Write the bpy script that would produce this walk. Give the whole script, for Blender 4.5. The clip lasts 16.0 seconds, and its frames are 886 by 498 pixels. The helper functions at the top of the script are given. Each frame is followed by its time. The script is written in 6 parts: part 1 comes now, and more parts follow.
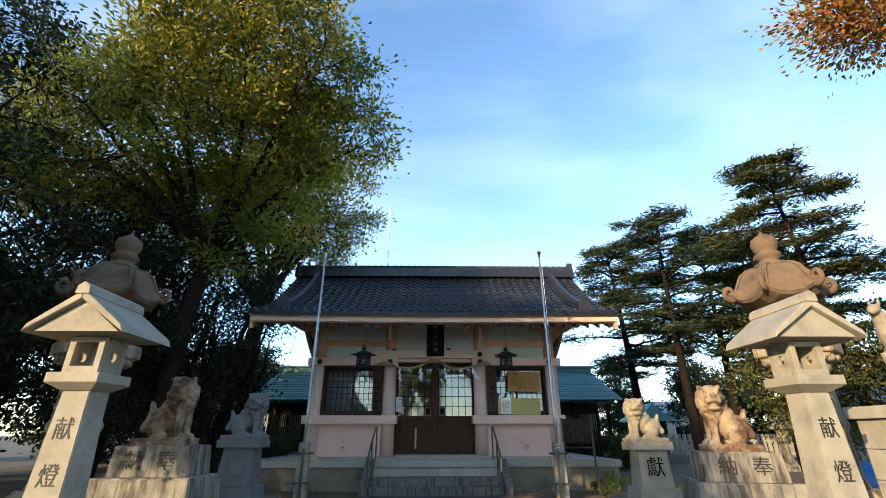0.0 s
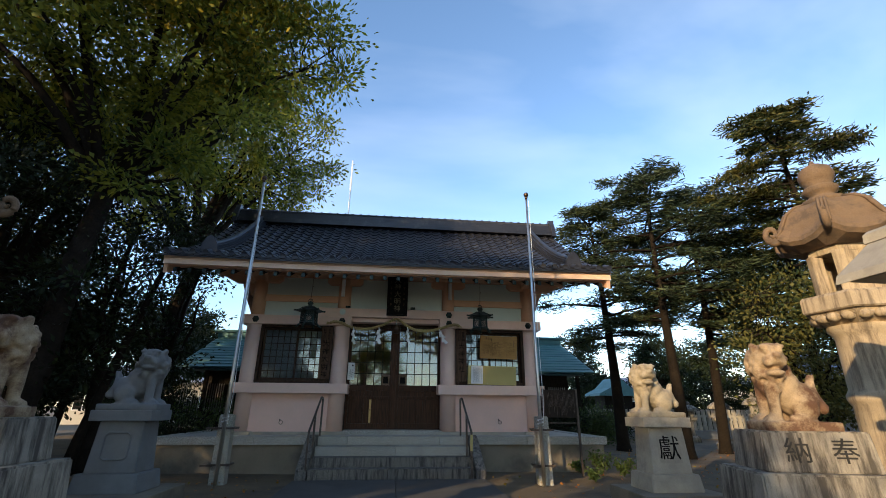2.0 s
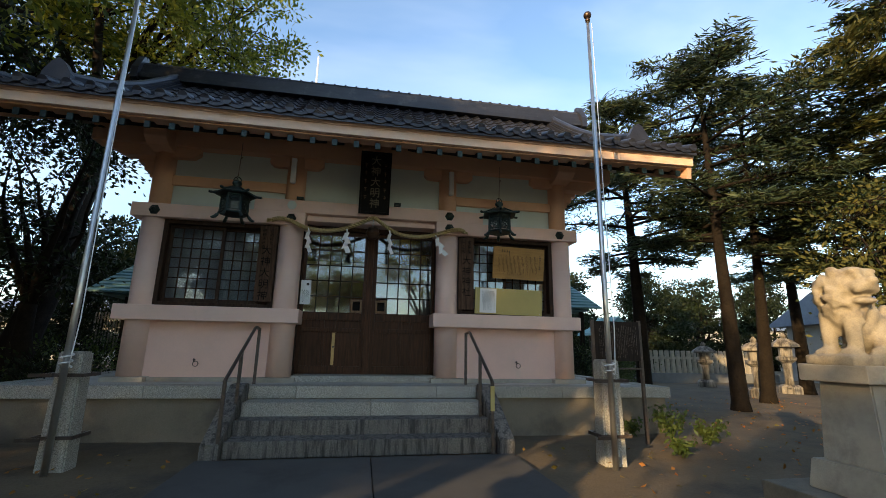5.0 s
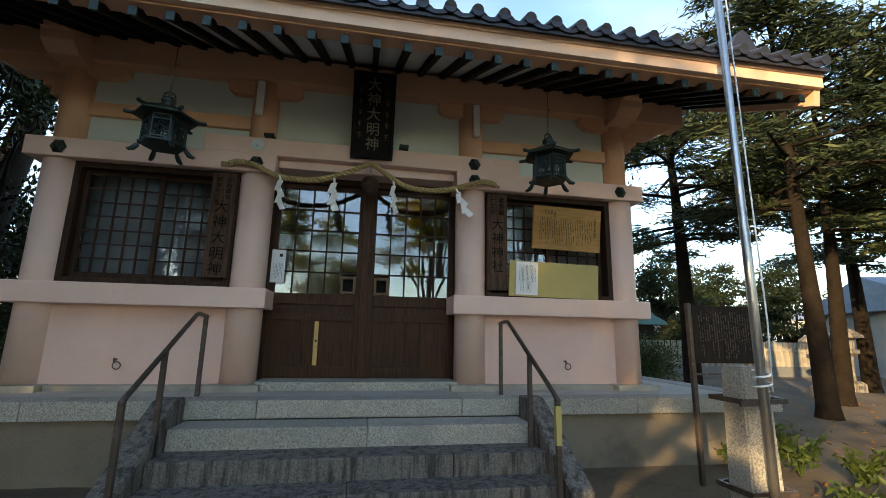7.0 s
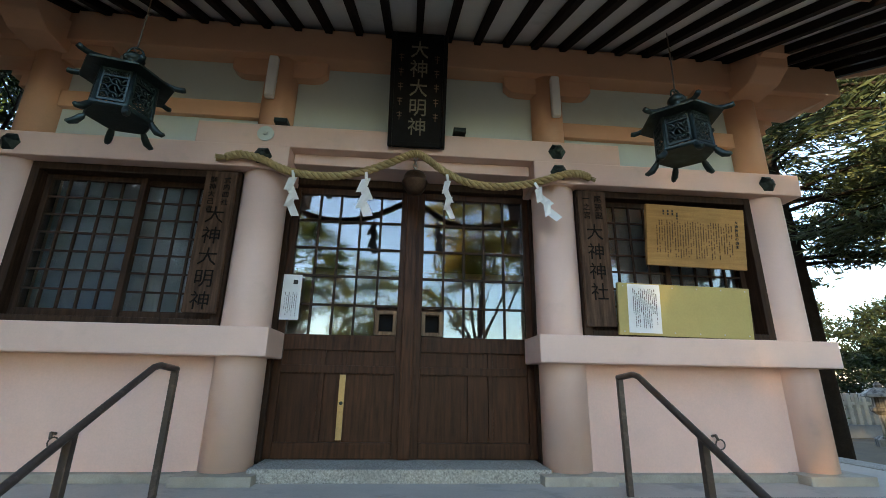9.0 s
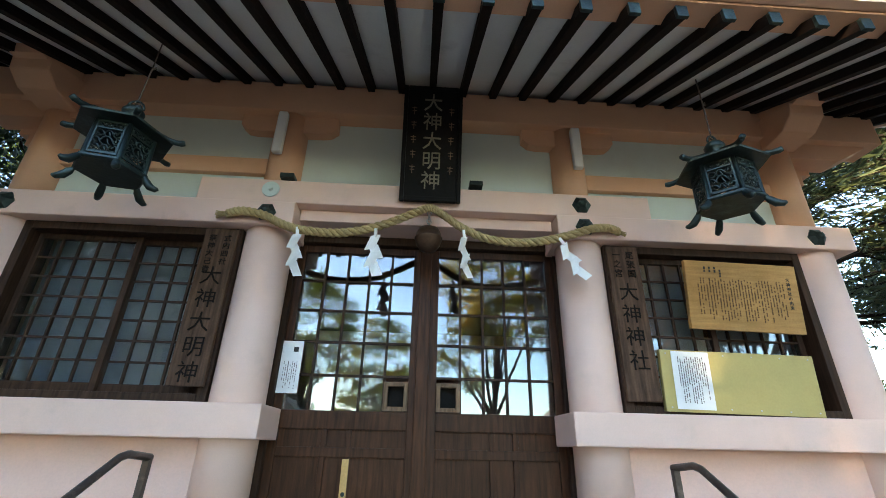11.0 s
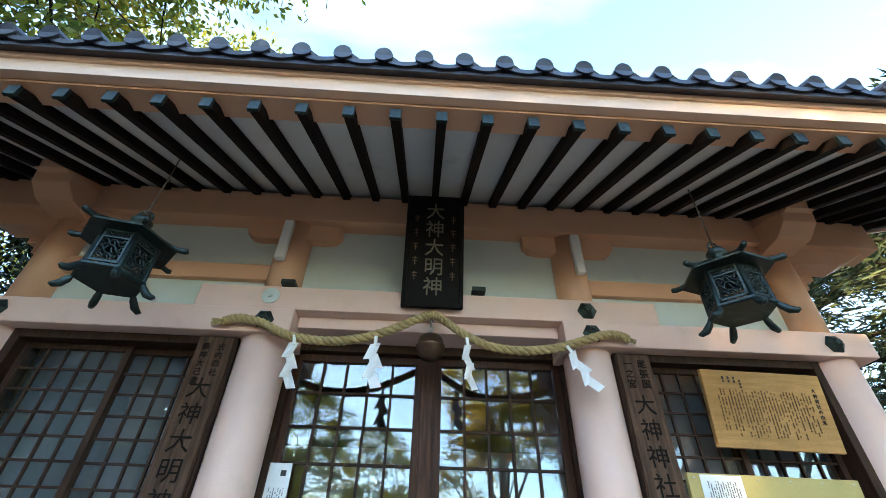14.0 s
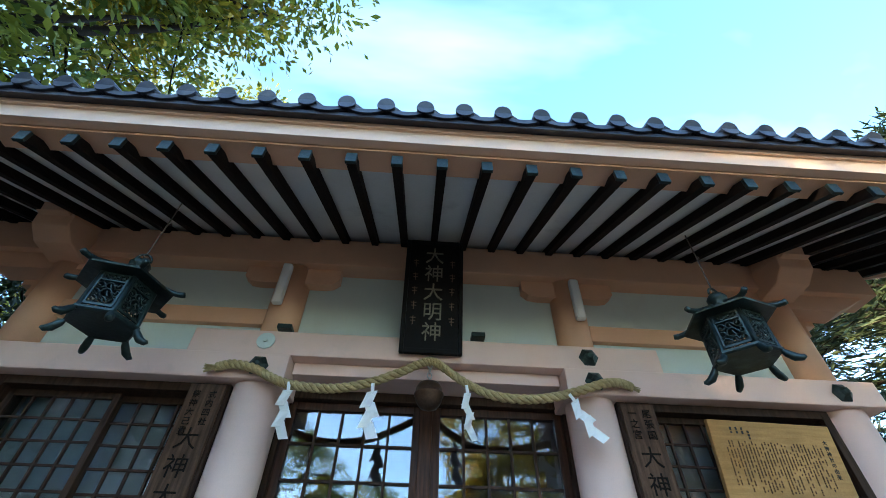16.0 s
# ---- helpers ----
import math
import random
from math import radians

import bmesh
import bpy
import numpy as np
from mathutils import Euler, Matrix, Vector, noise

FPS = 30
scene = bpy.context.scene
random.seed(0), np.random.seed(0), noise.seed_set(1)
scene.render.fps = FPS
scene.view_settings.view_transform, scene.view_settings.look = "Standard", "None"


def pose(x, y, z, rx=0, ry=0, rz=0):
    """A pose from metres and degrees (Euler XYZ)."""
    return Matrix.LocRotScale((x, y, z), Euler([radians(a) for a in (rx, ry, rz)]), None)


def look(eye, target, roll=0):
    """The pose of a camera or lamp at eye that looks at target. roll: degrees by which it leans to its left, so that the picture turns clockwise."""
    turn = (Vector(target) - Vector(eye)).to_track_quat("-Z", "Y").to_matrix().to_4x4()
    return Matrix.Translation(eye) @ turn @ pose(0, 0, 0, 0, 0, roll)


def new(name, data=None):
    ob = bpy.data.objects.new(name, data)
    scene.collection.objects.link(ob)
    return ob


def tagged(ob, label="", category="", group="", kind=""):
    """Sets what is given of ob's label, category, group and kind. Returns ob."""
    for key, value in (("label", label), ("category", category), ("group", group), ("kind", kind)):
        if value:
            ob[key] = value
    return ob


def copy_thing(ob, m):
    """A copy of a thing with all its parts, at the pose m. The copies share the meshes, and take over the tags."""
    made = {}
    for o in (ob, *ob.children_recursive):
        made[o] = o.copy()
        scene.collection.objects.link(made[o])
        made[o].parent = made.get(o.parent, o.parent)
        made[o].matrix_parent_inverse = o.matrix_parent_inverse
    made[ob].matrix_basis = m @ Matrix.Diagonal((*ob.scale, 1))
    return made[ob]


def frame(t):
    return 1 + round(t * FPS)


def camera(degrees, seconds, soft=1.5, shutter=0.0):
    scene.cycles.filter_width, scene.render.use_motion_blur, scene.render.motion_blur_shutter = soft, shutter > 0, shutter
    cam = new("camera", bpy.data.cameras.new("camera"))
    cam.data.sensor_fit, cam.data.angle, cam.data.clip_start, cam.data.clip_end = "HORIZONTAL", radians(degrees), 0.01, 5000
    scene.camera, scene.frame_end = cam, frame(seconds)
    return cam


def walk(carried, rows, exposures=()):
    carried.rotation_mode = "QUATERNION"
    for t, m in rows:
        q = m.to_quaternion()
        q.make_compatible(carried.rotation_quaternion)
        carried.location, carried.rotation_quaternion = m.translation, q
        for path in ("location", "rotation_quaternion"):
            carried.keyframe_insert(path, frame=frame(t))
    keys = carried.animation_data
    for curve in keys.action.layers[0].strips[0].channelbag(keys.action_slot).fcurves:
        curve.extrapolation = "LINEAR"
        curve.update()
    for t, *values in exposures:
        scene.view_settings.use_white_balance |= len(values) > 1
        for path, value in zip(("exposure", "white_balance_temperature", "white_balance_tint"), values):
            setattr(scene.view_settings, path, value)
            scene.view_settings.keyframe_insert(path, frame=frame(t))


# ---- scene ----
cam = camera(90.3, 16.0, soft=0.9)
PATH = [
    (0, (-0.031, 1.335, 1.334), (0.007, 3.178, 2.109), -0.1),
    (0.5, (-0.019, 1.842, 1.328), (0.081, 3.693, 2.079), -0.2),
    (1, (-0.015, 2.383, 1.32), (0.093, 4.243, 2.048), 0.1),
    (1.5, (-0.021, 2.974, 1.311), (0.143, 4.832, 2.031), 0.2),
    (2, (-0.039, 3.62, 1.301), (0.165, 5.49, 1.98), 0.4),
    (2.5, (-0.063, 4.287, 1.289), (0.186, 6.167, 1.924), 0.5),
    (3, (-0.087, 4.974, 1.271), (0.172, 6.866, 1.865), 0.7),
    (3.5, (-0.103, 5.643, 1.254), (0.17, 7.547, 1.8), 0.6),
    (4, (-0.106, 6.289, 1.243), (0.184, 8.203, 1.745), 0.7),
    (4.2, (-0.103, 6.53, 1.243), (0.198, 8.446, 1.731), 0.8),
    (6.3, (-0.015, 8.879, 1.335), (0.353, 10.805, 1.729), 1.0),
    (6.5, (-0.01, 9.092, 1.338), (0.354, 11.018, 1.734), 1.1),
    (7, (-0.01, 9.586, 1.348), (0.339, 11.518, 1.732), 1.1),
    (7.5, (-0.015, 10.062, 1.362), (0.311, 11.999, 1.737), 1.1),
    (8, (-0.027, 10.514, 1.385), (0.262, 12.456, 1.768), 0.8),
    (8.5, (-0.027, 10.936, 1.412), (0.173, 12.876, 1.852), 1.0),
    (9, (-0.024, 11.283, 1.44), (0.134, 13.191, 2.019), 1.0),
    (9.2, (-0.021, 11.369, 1.447), (0.103, 13.256, 2.099), 1.2),
    (11.5, (-0.043, 11.629, 1.605), (0.048, 13.431, 2.468), 1.2),
    (12, (-0.05, 11.633, 1.617), (0.041, 13.399, 2.553), 1.0),
    (12.5, (-0.05, 11.645, 1.619), (0.035, 13.366, 2.634), 1.3),
    (13, (-0.05, 11.655, 1.623), (0.03, 13.332, 2.711), 1.3),
    (13.5, (-0.05, 11.672, 1.633), (0.024, 13.306, 2.783), 1.3),
    (14, (-0.052, 11.672, 1.639), (0.019, 13.254, 2.861), 1.3),
    (14.5, (-0.055, 11.675, 1.644), (0.014, 13.211, 2.924), 1.4),
    (15, (-0.064, 11.677, 1.647), (0.006, 13.176, 2.97), 1.4),
    (15.5, (-0.07, 11.677, 1.647), (0.002, 13.147, 3.001), 1.4),
    (16, (-0.073, 11.677, 1.645), (0.002, 13.128, 3.019), 1.3),
]
EXPOSURES = [(0.0, 1.75, 6500, 8), (1.0, 1.5, 6600, 10), (2.5, 1.4, 6900, 11), (4.0, 1.45, 7300, 11), (6.5, 2.0, 7600, 10), (8.0, 2.33, 7700, 9), (9.0, 2.72, 7300, 9), (12.0, 3.45, 6900, 8), (14.0, 3.5, 6700, 7), (16.0, 3.1, 6000, 4)]
walk(cam, [(t, look(eye, target, roll)) for t, eye, target, roll in PATH], EXPOSURES)

# ---- world and sun ----
SUN_WAY = Vector((0.67, 0.72, -0.24)).normalized()      # the way the sunlight travels
world = bpy.data.worlds.new("world")
scene.world = world
world.use_nodes = True
wt = world.node_tree
wt.nodes.clear()
sky = wt.nodes.new("ShaderNodeTexSky")
sky.sky_type, sky.sun_disc = "NISHITA", False
sky.sun_elevation = math.asin(-SUN_WAY.z)
sky.sun_rotation = math.atan2(-SUN_WAY.x, -SUN_WAY.y)
sky.dust_density, sky.ozone_density, sky.air_density = 0.2, 3.0, 1.0
tc = wt.nodes.new("ShaderNodeTexCoord")
mp = wt.nodes.new("ShaderNodeMapping")
mp.inputs["Scale"].default_value, mp.inputs["Rotation"].default_value = (0.5, 2.2, 2.6), (0.3, 0.5, 0.9)
cn = wt.nodes.new("ShaderNodeTexNoise")
cn.inputs["Scale"].default_value, cn.inputs["Detail"].default_value, cn.inputs["Roughness"].default_value = 1.6, 5.0, 0.5
cr = wt.nodes.new("ShaderNodeMapRange")
cr.inputs["From Min"].default_value, cr.inputs["From Max"].default_value = 0.42, 0.85
cr.inputs["To Min"].default_value, cr.inputs["To Max"].default_value = 0.0, 0.22
cm = wt.nodes.new("ShaderNodeMix")
cm.data_type = "RGBA"
cm.inputs["B"].default_value = (5.2, 5.6, 6.0, 1)
bg = wt.nodes.new("ShaderNodeBackground")
bg.inputs["Strength"].default_value = 0.15
wo = wt.nodes.new("ShaderNodeOutputWorld")
wt.links.new(tc.outputs["Generated"], mp.inputs["Vector"])
wt.links.new(mp.outputs["Vector"], cn.inputs["Vector"])
wt.links.new(cn.outputs["Fac"], cr.inputs["Value"])
wt.links.new(cr.outputs["Result"], cm.inputs["Factor"])
wt.links.new(sky.outputs["Color"], cm.inputs["A"])
wt.links.new(cm.outputs["Result"], bg.inputs["Color"])
wt.links.new(bg.outputs["Background"], wo.inputs["Surface"])

sun_data = bpy.data.lights.new("sun", "SUN")
sun_data.energy, sun_data.angle, sun_data.color = 2.2, radians(0.6), (1.0, 0.76, 0.45)
sun = new("sun", sun_data)
sun.matrix_basis = look((-30, -30, 20), Vector((-30, -30, 20)) + SUN_WAY)


# ---- materials ----
def mat(name, color, rough=0.7, vary=0.25, scale=6.0, fine=60.0, bump=0.15, metal=0.0, stain=None, stain_amount=0.0,
        stain_scale=1.5, streak=False, island=0.0, per_object=0.0, spec=0.5):
    """A painted, stone, wood or metal surface with variation at two scales, optional stains and relief."""
    m = bpy.data.materials.new(name)
    m.use_nodes = True
    nt = m.node_tree
    n, l = nt.nodes, nt.links
    b = n["Principled BSDF"]
    b.inputs["Roughness"].default_value, b.inputs["Metallic"].default_value = rough, metal
    b.inputs["Specular IOR Level"].default_value = spec
    geo = n.new("ShaderNodeNewGeometry")
    pos = geo.outputs["Position"]
    big = n.new("ShaderNodeTexNoise")
    big.inputs["Scale"].default_value, big.inputs["Detail"].default_value, big.inputs["Roughness"].default_value = scale, 6, 0.62
    small = n.new("ShaderNodeTexNoise")
    small.inputs["Scale"].default_value, small.inputs["Detail"].default_value = fine, 4
    for t in (big, small):
        l.new(pos, t.inputs["Vector"])
    add = n.new("ShaderNodeMath")
    add.operation = "MULTIPLY_ADD"
    add.inputs[1].default_value = 0.6
    l.new(small.outputs["Fac"], add.inputs[0])
    half = n.new("ShaderNodeMath")
    half.operation = "MULTIPLY_ADD"
    half.inputs[1].default_value, half.inputs[2].default_value = 1.0, -0.3
    l.new(big.outputs["Fac"], half.inputs[0])
    l.new(half.outputs[0], add.inputs[2])
    rng = n.new("ShaderNodeMapRange")
    rng.inputs["From Min"].default_value, rng.inputs["From Max"].default_value = 0.2, 0.8
    rng.inputs["To Min"].default_value, rng.inputs["To Max"].default_value = 1 - vary, 1 + vary
    l.new(add.outputs[0], rng.inputs["Value"])
    value = rng.outputs["Result"]
    for amount, source in ((island, geo.outputs["Random Per Island"]), (per_object, None)):
        if amount:
            if source is None:
                source = n.new("ShaderNodeObjectInfo").outputs["Random"]
            r2 = n.new("ShaderNodeMapRange")
            r2.inputs["To Min"].default_value, r2.inputs["To Max"].default_value = 1 - amount, 1 + amount
            l.new(source, r2.inputs["Value"])
            mu = n.new("ShaderNodeMath")
            mu.operation = "MULTIPLY"
            l.new(value, mu.inputs[0])
            l.new(r2.outputs["Result"], mu.inputs[1])
            value = mu.outputs[0]
    hsv = n.new("ShaderNodeHueSaturation")
    hsv.inputs["Color"].default_value = (*color, 1)
    l.new(value, hsv.inputs["Value"])
    out = hsv.outputs["Color"]
    if stain:
        st = n.new("ShaderNodeTexNoise")
        st.inputs["Scale"].default_value, st.inputs["Detail"].default_value = stain_scale, 7
        st.inputs["Roughness"].default_value = 0.68
        if streak:
            sm = n.new("ShaderNodeMapping")
            sm.inputs["Scale"].default_value = (5.0, 5.0, 0.55)
            l.new(pos, sm.inputs["Vector"])
            l.new(sm.outputs["Vector"], st.inputs["Vector"])
        else:
            l.new(pos, st.inputs["Vector"])
        sr = n.new("ShaderNodeMapRange")
        sr.inputs["From Min"].default_value, sr.inputs["From Max"].default_value = 0.62 - 0.3 * stain_amount, 0.72 - 0.2 * stain_amount
        sr.inputs["To Max"].default_value = min(1.0, 0.55 + stain_amount * 0.5)
        l.new(st.outputs["Fac"], sr.inputs["Value"])
        mx = n.new("ShaderNodeMix")
        mx.data_type = "RGBA"
        l.new(sr.outputs["Result"], mx.inputs["Factor"])
        l.new(out, mx.inputs["A"])
        mx.inputs["B"].default_value = (*stain, 1)
        out = mx.outputs["Result"]
    l.new(out, b.inputs["Base Color"])
    if bump:
        bp = n.new("ShaderNodeBump")
        bp.inputs["Strength"].default_value, bp.inputs["Distance"].default_value = bump, 0.02
        l.new(add.outputs[0], bp.inputs["Height"])
        l.new(bp.outputs["Normal"], b.inputs["Normal"])
    return m


def wood(name, color, rough=0.55, grain=(14, 14, 1.2), vary=0.45):
    """Stained timber with a grain that runs along z (or along another axis by the grain's scales)."""
    m = mat(name, color, rough, vary=0.2, scale=3, fine=90, bump=0.0, per_object=0.12, spec=0.16)
    n, l = m.node_tree.nodes, m.node_tree.links
    b = n["Principled BSDF"]
    src = b.inputs["Base Color"].links[0].from_socket
    geo = n.new("ShaderNodeNewGeometry")
    mp_ = n.new("ShaderNodeMapping")
    mp_.inputs["Scale"].default_value = grain
    ns = n.new("ShaderNodeTexNoise")
    ns.inputs["Scale"].default_value, ns.inputs["Detail"].default_value = 3.0, 8
    l.new(geo.outputs["Position"], mp_.inputs["Vector"])
    l.new(mp_.outputs["Vector"], ns.inputs["Vector"])
    r = n.new("ShaderNodeMapRange")
    r.inputs["From Min"].default_value, r.inputs["From Max"].default_value = 0.3, 0.7
    r.inputs["To Min"].default_value, r.inputs["To Max"].default_value = 1 - vary, 1 + vary
    l.new(ns.outputs["Fac"], r.inputs["Value"])
    h = n.new("ShaderNodeHueSaturation")
    l.new(src, h.inputs["Color"])
    l.new(r.outputs["Result"], h.inputs["Value"])
    l.new(h.outputs["Color"], b.inputs["Base Color"])
    bp = n.new("ShaderNodeBump")
    bp.inputs["Strength"].default_value, bp.inputs["Distance"].default_value = 0.2, 0.01
    l.new(ns.outputs["Fac"], bp.inputs["Height"])
    l.new(bp.outputs["Normal"], b.inputs["Normal"])
    return m


def leafy(name, a, c, rough=0.5, through_light=0.35):
    """Leaves: two colours mixed by the leaf, part of the light passes through."""
    m = bpy.data.materials.new(name)
    m.use_nodes = True
    n, l = m.node_tree.nodes, m.node_tree.links
    b = n["Principled BSDF"]
    geo = n.new("ShaderNodeNewGeometry")
    big = n.new("ShaderNodeTexNoise")
    big.inputs["Scale"].default_value, big.inputs["Detail"].default_value = 0.55, 3
    l.new(geo.outputs["Position"], big.inputs["Vector"])
    ad = n.new("ShaderNodeMath")
    ad.operation = "MULTIPLY_ADD"
    ad.inputs[1].default_value, ad.inputs[2].default_value = 0.55, -0.28
    l.new(geo.outputs["Random Per Island"], ad.inputs[0])
    sm = n.new("ShaderNodeMath")
    sm.operation = "ADD"
    l.new(ad.outputs[0], sm.inputs[0])
    l.new(big.outputs["Fac"], sm.inputs[1])
    mx = n.new("ShaderNodeMix")
    mx.data_type = "RGBA"
    mr = n.new("ShaderNodeMapRange")
    mr.inputs["From Min"].default_value, mr.inputs["From Max"].default_value = 0.25, 0.8
    l.new(sm.outputs[0], mr.inputs["Value"])
    l.new(mr.outputs["Result"], mx.inputs["Factor"])
    mx.inputs["A"].default_value, mx.inputs["B"].default_value = (*a, 1), (*c, 1)
    l.new(mx.outputs["Result"], b.inputs["Base Color"])
    b.inputs["Roughness"].default_value = rough
    b.inputs["Specular IOR Level"].default_value = 0.3
    tr = n.new("ShaderNodeBsdfTranslucent")
    l.new(mx.outputs["Result"], tr.inputs["Color"])
    ms = n.new("ShaderNodeMixShader")
    ms.inputs["Fac"].default_value = through_light
    l.new(b.outputs["BSDF"], ms.inputs[1])
    l.new(tr.outputs["BSDF"], ms.inputs[2])
    l.new(ms.outputs["Shader"], n["Material Output"].inputs["Surface"])
    return m


def glass(name, tint=(0.9, 0.95, 0.95)):
    m = bpy.data.materials.new(name)
    m.use_nodes = True
    b = m.node_tree.nodes["Principled BSDF"]
    b.inputs["Base Color"].default_value = (*tint, 1)
    b.inputs["Roughness"].default_value, b.inputs["Transmission Weight"].default_value, b.inputs["IOR"].default_value = 0.008, 1.0, 1.85
    return m


PINK = mat("pale_pink_paint", (0.76, 0.525, 0.43), 0.55, vary=0.06, scale=2.5, fine=120, bump=0.05, stain=(0.64, 0.45, 0.36), stain_amount=0.12, stain_scale=2.2)
PALE = mat("pale_green_plaster", (0.58, 0.65, 0.61), 0.8, vary=0.06, scale=1.5, fine=90, bump=0.06, stain=(0.55, 0.60, 0.56), stain_amount=0.15)
FASCIA = mat("peach_fascia_paint", (0.82, 0.56, 0.40), 0.55, vary=0.06, scale=2.5, fine=120, bump=0.05, stain=(0.64, 0.42, 0.30), stain_amount=0.15, stain_scale=2.4)
# upper timbers' paint, darkened: the shade under the eave is in the colour
ORANGE = mat("salmon_orange_shaded", (0.70, 0.41, 0.26), 0.55, vary=0.07, scale=2.5, fine=120, bump=0.05, stain=(0.62, 0.36, 0.23), stain_amount=0.12, stain_scale=2.2)
PLASTER = mat("pink_plaster", (0.75, 0.495, 0.40), 0.75, vary=0.07, scale=2, fine=70, bump=0.12, stain=(0.66, 0.48, 0.39), stain_amount=0.15, stain_scale=1.6)
SOFFIT = mat("white_soffit_paint", (0.72, 0.72, 0.71), 0.7, vary=0.06, scale=3, bump=0.05, stain=(0.5, 0.49, 0.48), stain_amount=0.15)
TIMBER = wood("dark_brown_timber", (0.040, 0.021, 0.013), 0.6)
DOORWOOD = wood("brown_door_timber", (0.052, 0.020, 0.009), 0.45, vary=0.5)
RAFTER = wood("black_brown_rafter", (0.010, 0.0055, 0.0045), 0.75, grain=(14, 1.2, 14))
COPPER = mat("green_black_copper", (0.022, 0.036, 0.034), 0.45, vary=0.4, scale=9, metal=0.6, bump=0.12, stain=(0.06, 0.105, 0.095), stain_amount=0.3, stain_scale=7)
TILE = mat("blue_grey_roof_tile", (0.024, 0.026, 0.036), 0.38, vary=0.3, scale=4, fine=50, bump=0.08, per_object=0.22, island=0.2, stain=(0.085, 0.085, 0.085), stain_amount=0.2, stain_scale=3)
GRANITE = mat("speckled_granite", (0.35, 0.325, 0.275), 0.8, vary=0.85, scale=75, fine=210, bump=0.25, per_object=0.1, stain=(0.24, 0.22, 0.19), stain_amount=0.15, stain_scale=1.2)
STAINED = mat("streaked_granite", (0.30, 0.265, 0.22), 0.85, vary=0.35, scale=5, fine=150, bump=0.28, per_object=0.08, stain=(0.032, 0.026, 0.022), stain_amount=0.58, stain_scale=1.6, streak=True)
STEPSTONE = mat("blackened_granite", (0.17, 0.152, 0.13), 0.85, vary=0.7, scale=60, fine=190, bump=0.28, per_object=0.1, stain=(0.022, 0.019, 0.018), stain_amount=0.55, stain_scale=3.2, streak=True)
PALESTONE = mat("pale_dressed_granite", (0.37, 0.33, 0.265), 0.8, vary=0.24, scale=4, fine=150, bump=0.18, per_object=0.05, stain=(0.24, 0.215, 0.18), stain_amount=0.35, stain_scale=2.5)
OLDSTONE = mat("weathered_sandstone", (0.42, 0.33, 0.225), 0.9, vary=0.3, scale=3, fine=90, bump=0.4, stain=(0.12, 0.09, 0.065), stain_amount=0.52, stain_scale=2.2, streak=True)
CAPSTONE = mat("brown_weathered_stone", (0.20, 0.13, 0.078), 0.92, vary=0.35, scale=3, fine=80, bump=0.45, stain=(0.085, 0.062, 0.046), stain_amount=0.5, stain_scale=3)
REDSTONE = mat("rust_stained_stone", (0.38, 0.28, 0.18), 0.9, vary=0.35, scale=4, fine=80, bump=0.4, stain=(0.085, 0.030, 0.015), stain_amount=0.66, stain_scale=3.4)
STATUE = mat("pale_carved_stone", (0.37, 0.31, 0.22), 0.9, vary=0.32, scale=6, fine=110, bump=0.35, stain=(0.19, 0.155, 0.12), stain_amount=0.45, stain_scale=6)
# grey granite, made darker so the grove's shade is in the colour
GREYSTONE = mat("grey_shaded_granite", (0.16, 0.165, 0.17), 0.75, vary=0.2, scale=4, fine=170, bump=0.12, stain=(0.15, 0.15, 0.15), stain_amount=0.25)
CONCRETE = mat("grey_brown_concrete", (0.20, 0.165, 0.12), 0.9, vary=0.22, scale=1.6, fine=60, bump=0.25, stain=(0.105, 0.092, 0.072), stain_amount=0.45, stain_scale=1.2)
FLOORSTONE = mat("smooth_platform_mortar", (0.44, 0.40, 0.345), 0.75, vary=0.14, scale=2, fine=90, bump=0.1, stain=(0.24, 0.225, 0.20), stain_amount=0.3)
# slab colour lowered to hold the shade of the surrounding trees
PAVING = mat("worn_shaded_slab", (0.078, 0.073, 0.068), 0.9, vary=0.18, scale=2, fine=110, bump=0.22, per_object=0.08, stain=(0.055, 0.052, 0.048), stain_amount=0.35)
EARTH = mat("packed_earth", (0.14, 0.098, 0.055), 0.95, vary=0.3, scale=0.9, fine=28, bump=0.6, stain=(0.06, 0.048, 0.036), stain_amount=0.4, stain_scale=0.8)
STEEL = mat("brushed_steel", (0.55, 0.55, 0.54), 0.32, vary=0.1, scale=20, metal=0.9, bump=0.03)
RAIL = mat("brown_painted_rail", (0.075, 0.055, 0.045), 0.4, vary=0.25, scale=8, metal=0.3, bump=0.06, stain=(0.17, 0.12, 0.09), stain_amount=0.3, stain_scale=14)
ROPE = mat("straw_rope", (0.42, 0.31, 0.14), 0.9, vary=0.35, scale=30, fine=160, bump=0.5)
PAPER = mat("white_paper", (0.80, 0.81, 0.80), 0.8, vary=0.04, scale=8, bump=0.03)
INK = mat("black_ink", (0.02, 0.018, 0.016), 0.6, vary=0.2, bump=0.0)
FADED = mat("faded_black_ink", (0.010, 0.007, 0.006), 0.7, vary=0.2, bump=0.0, spec=0.1)
GOLD = mat("dull_gold_leaf", (0.15, 0.13, 0.09), 0.6, vary=0.5, scale=20, metal=0.3, bump=0.05)
LACQUER = mat("black_lacquer", (0.005, 0.0042, 0.004), 0.6, vary=0.35, scale=10, bump=0.06, spec=0.12)
BOARDTAN = wood("tan_notice_wood", (0.42, 0.235, 0.085), 0.6, grain=(1.2, 14, 14), vary=0.12)
BOARDYEL = mat("yellow_green_board", (0.47, 0.38, 0.135), 0.6, vary=0.08, scale=4, bump=0.04)
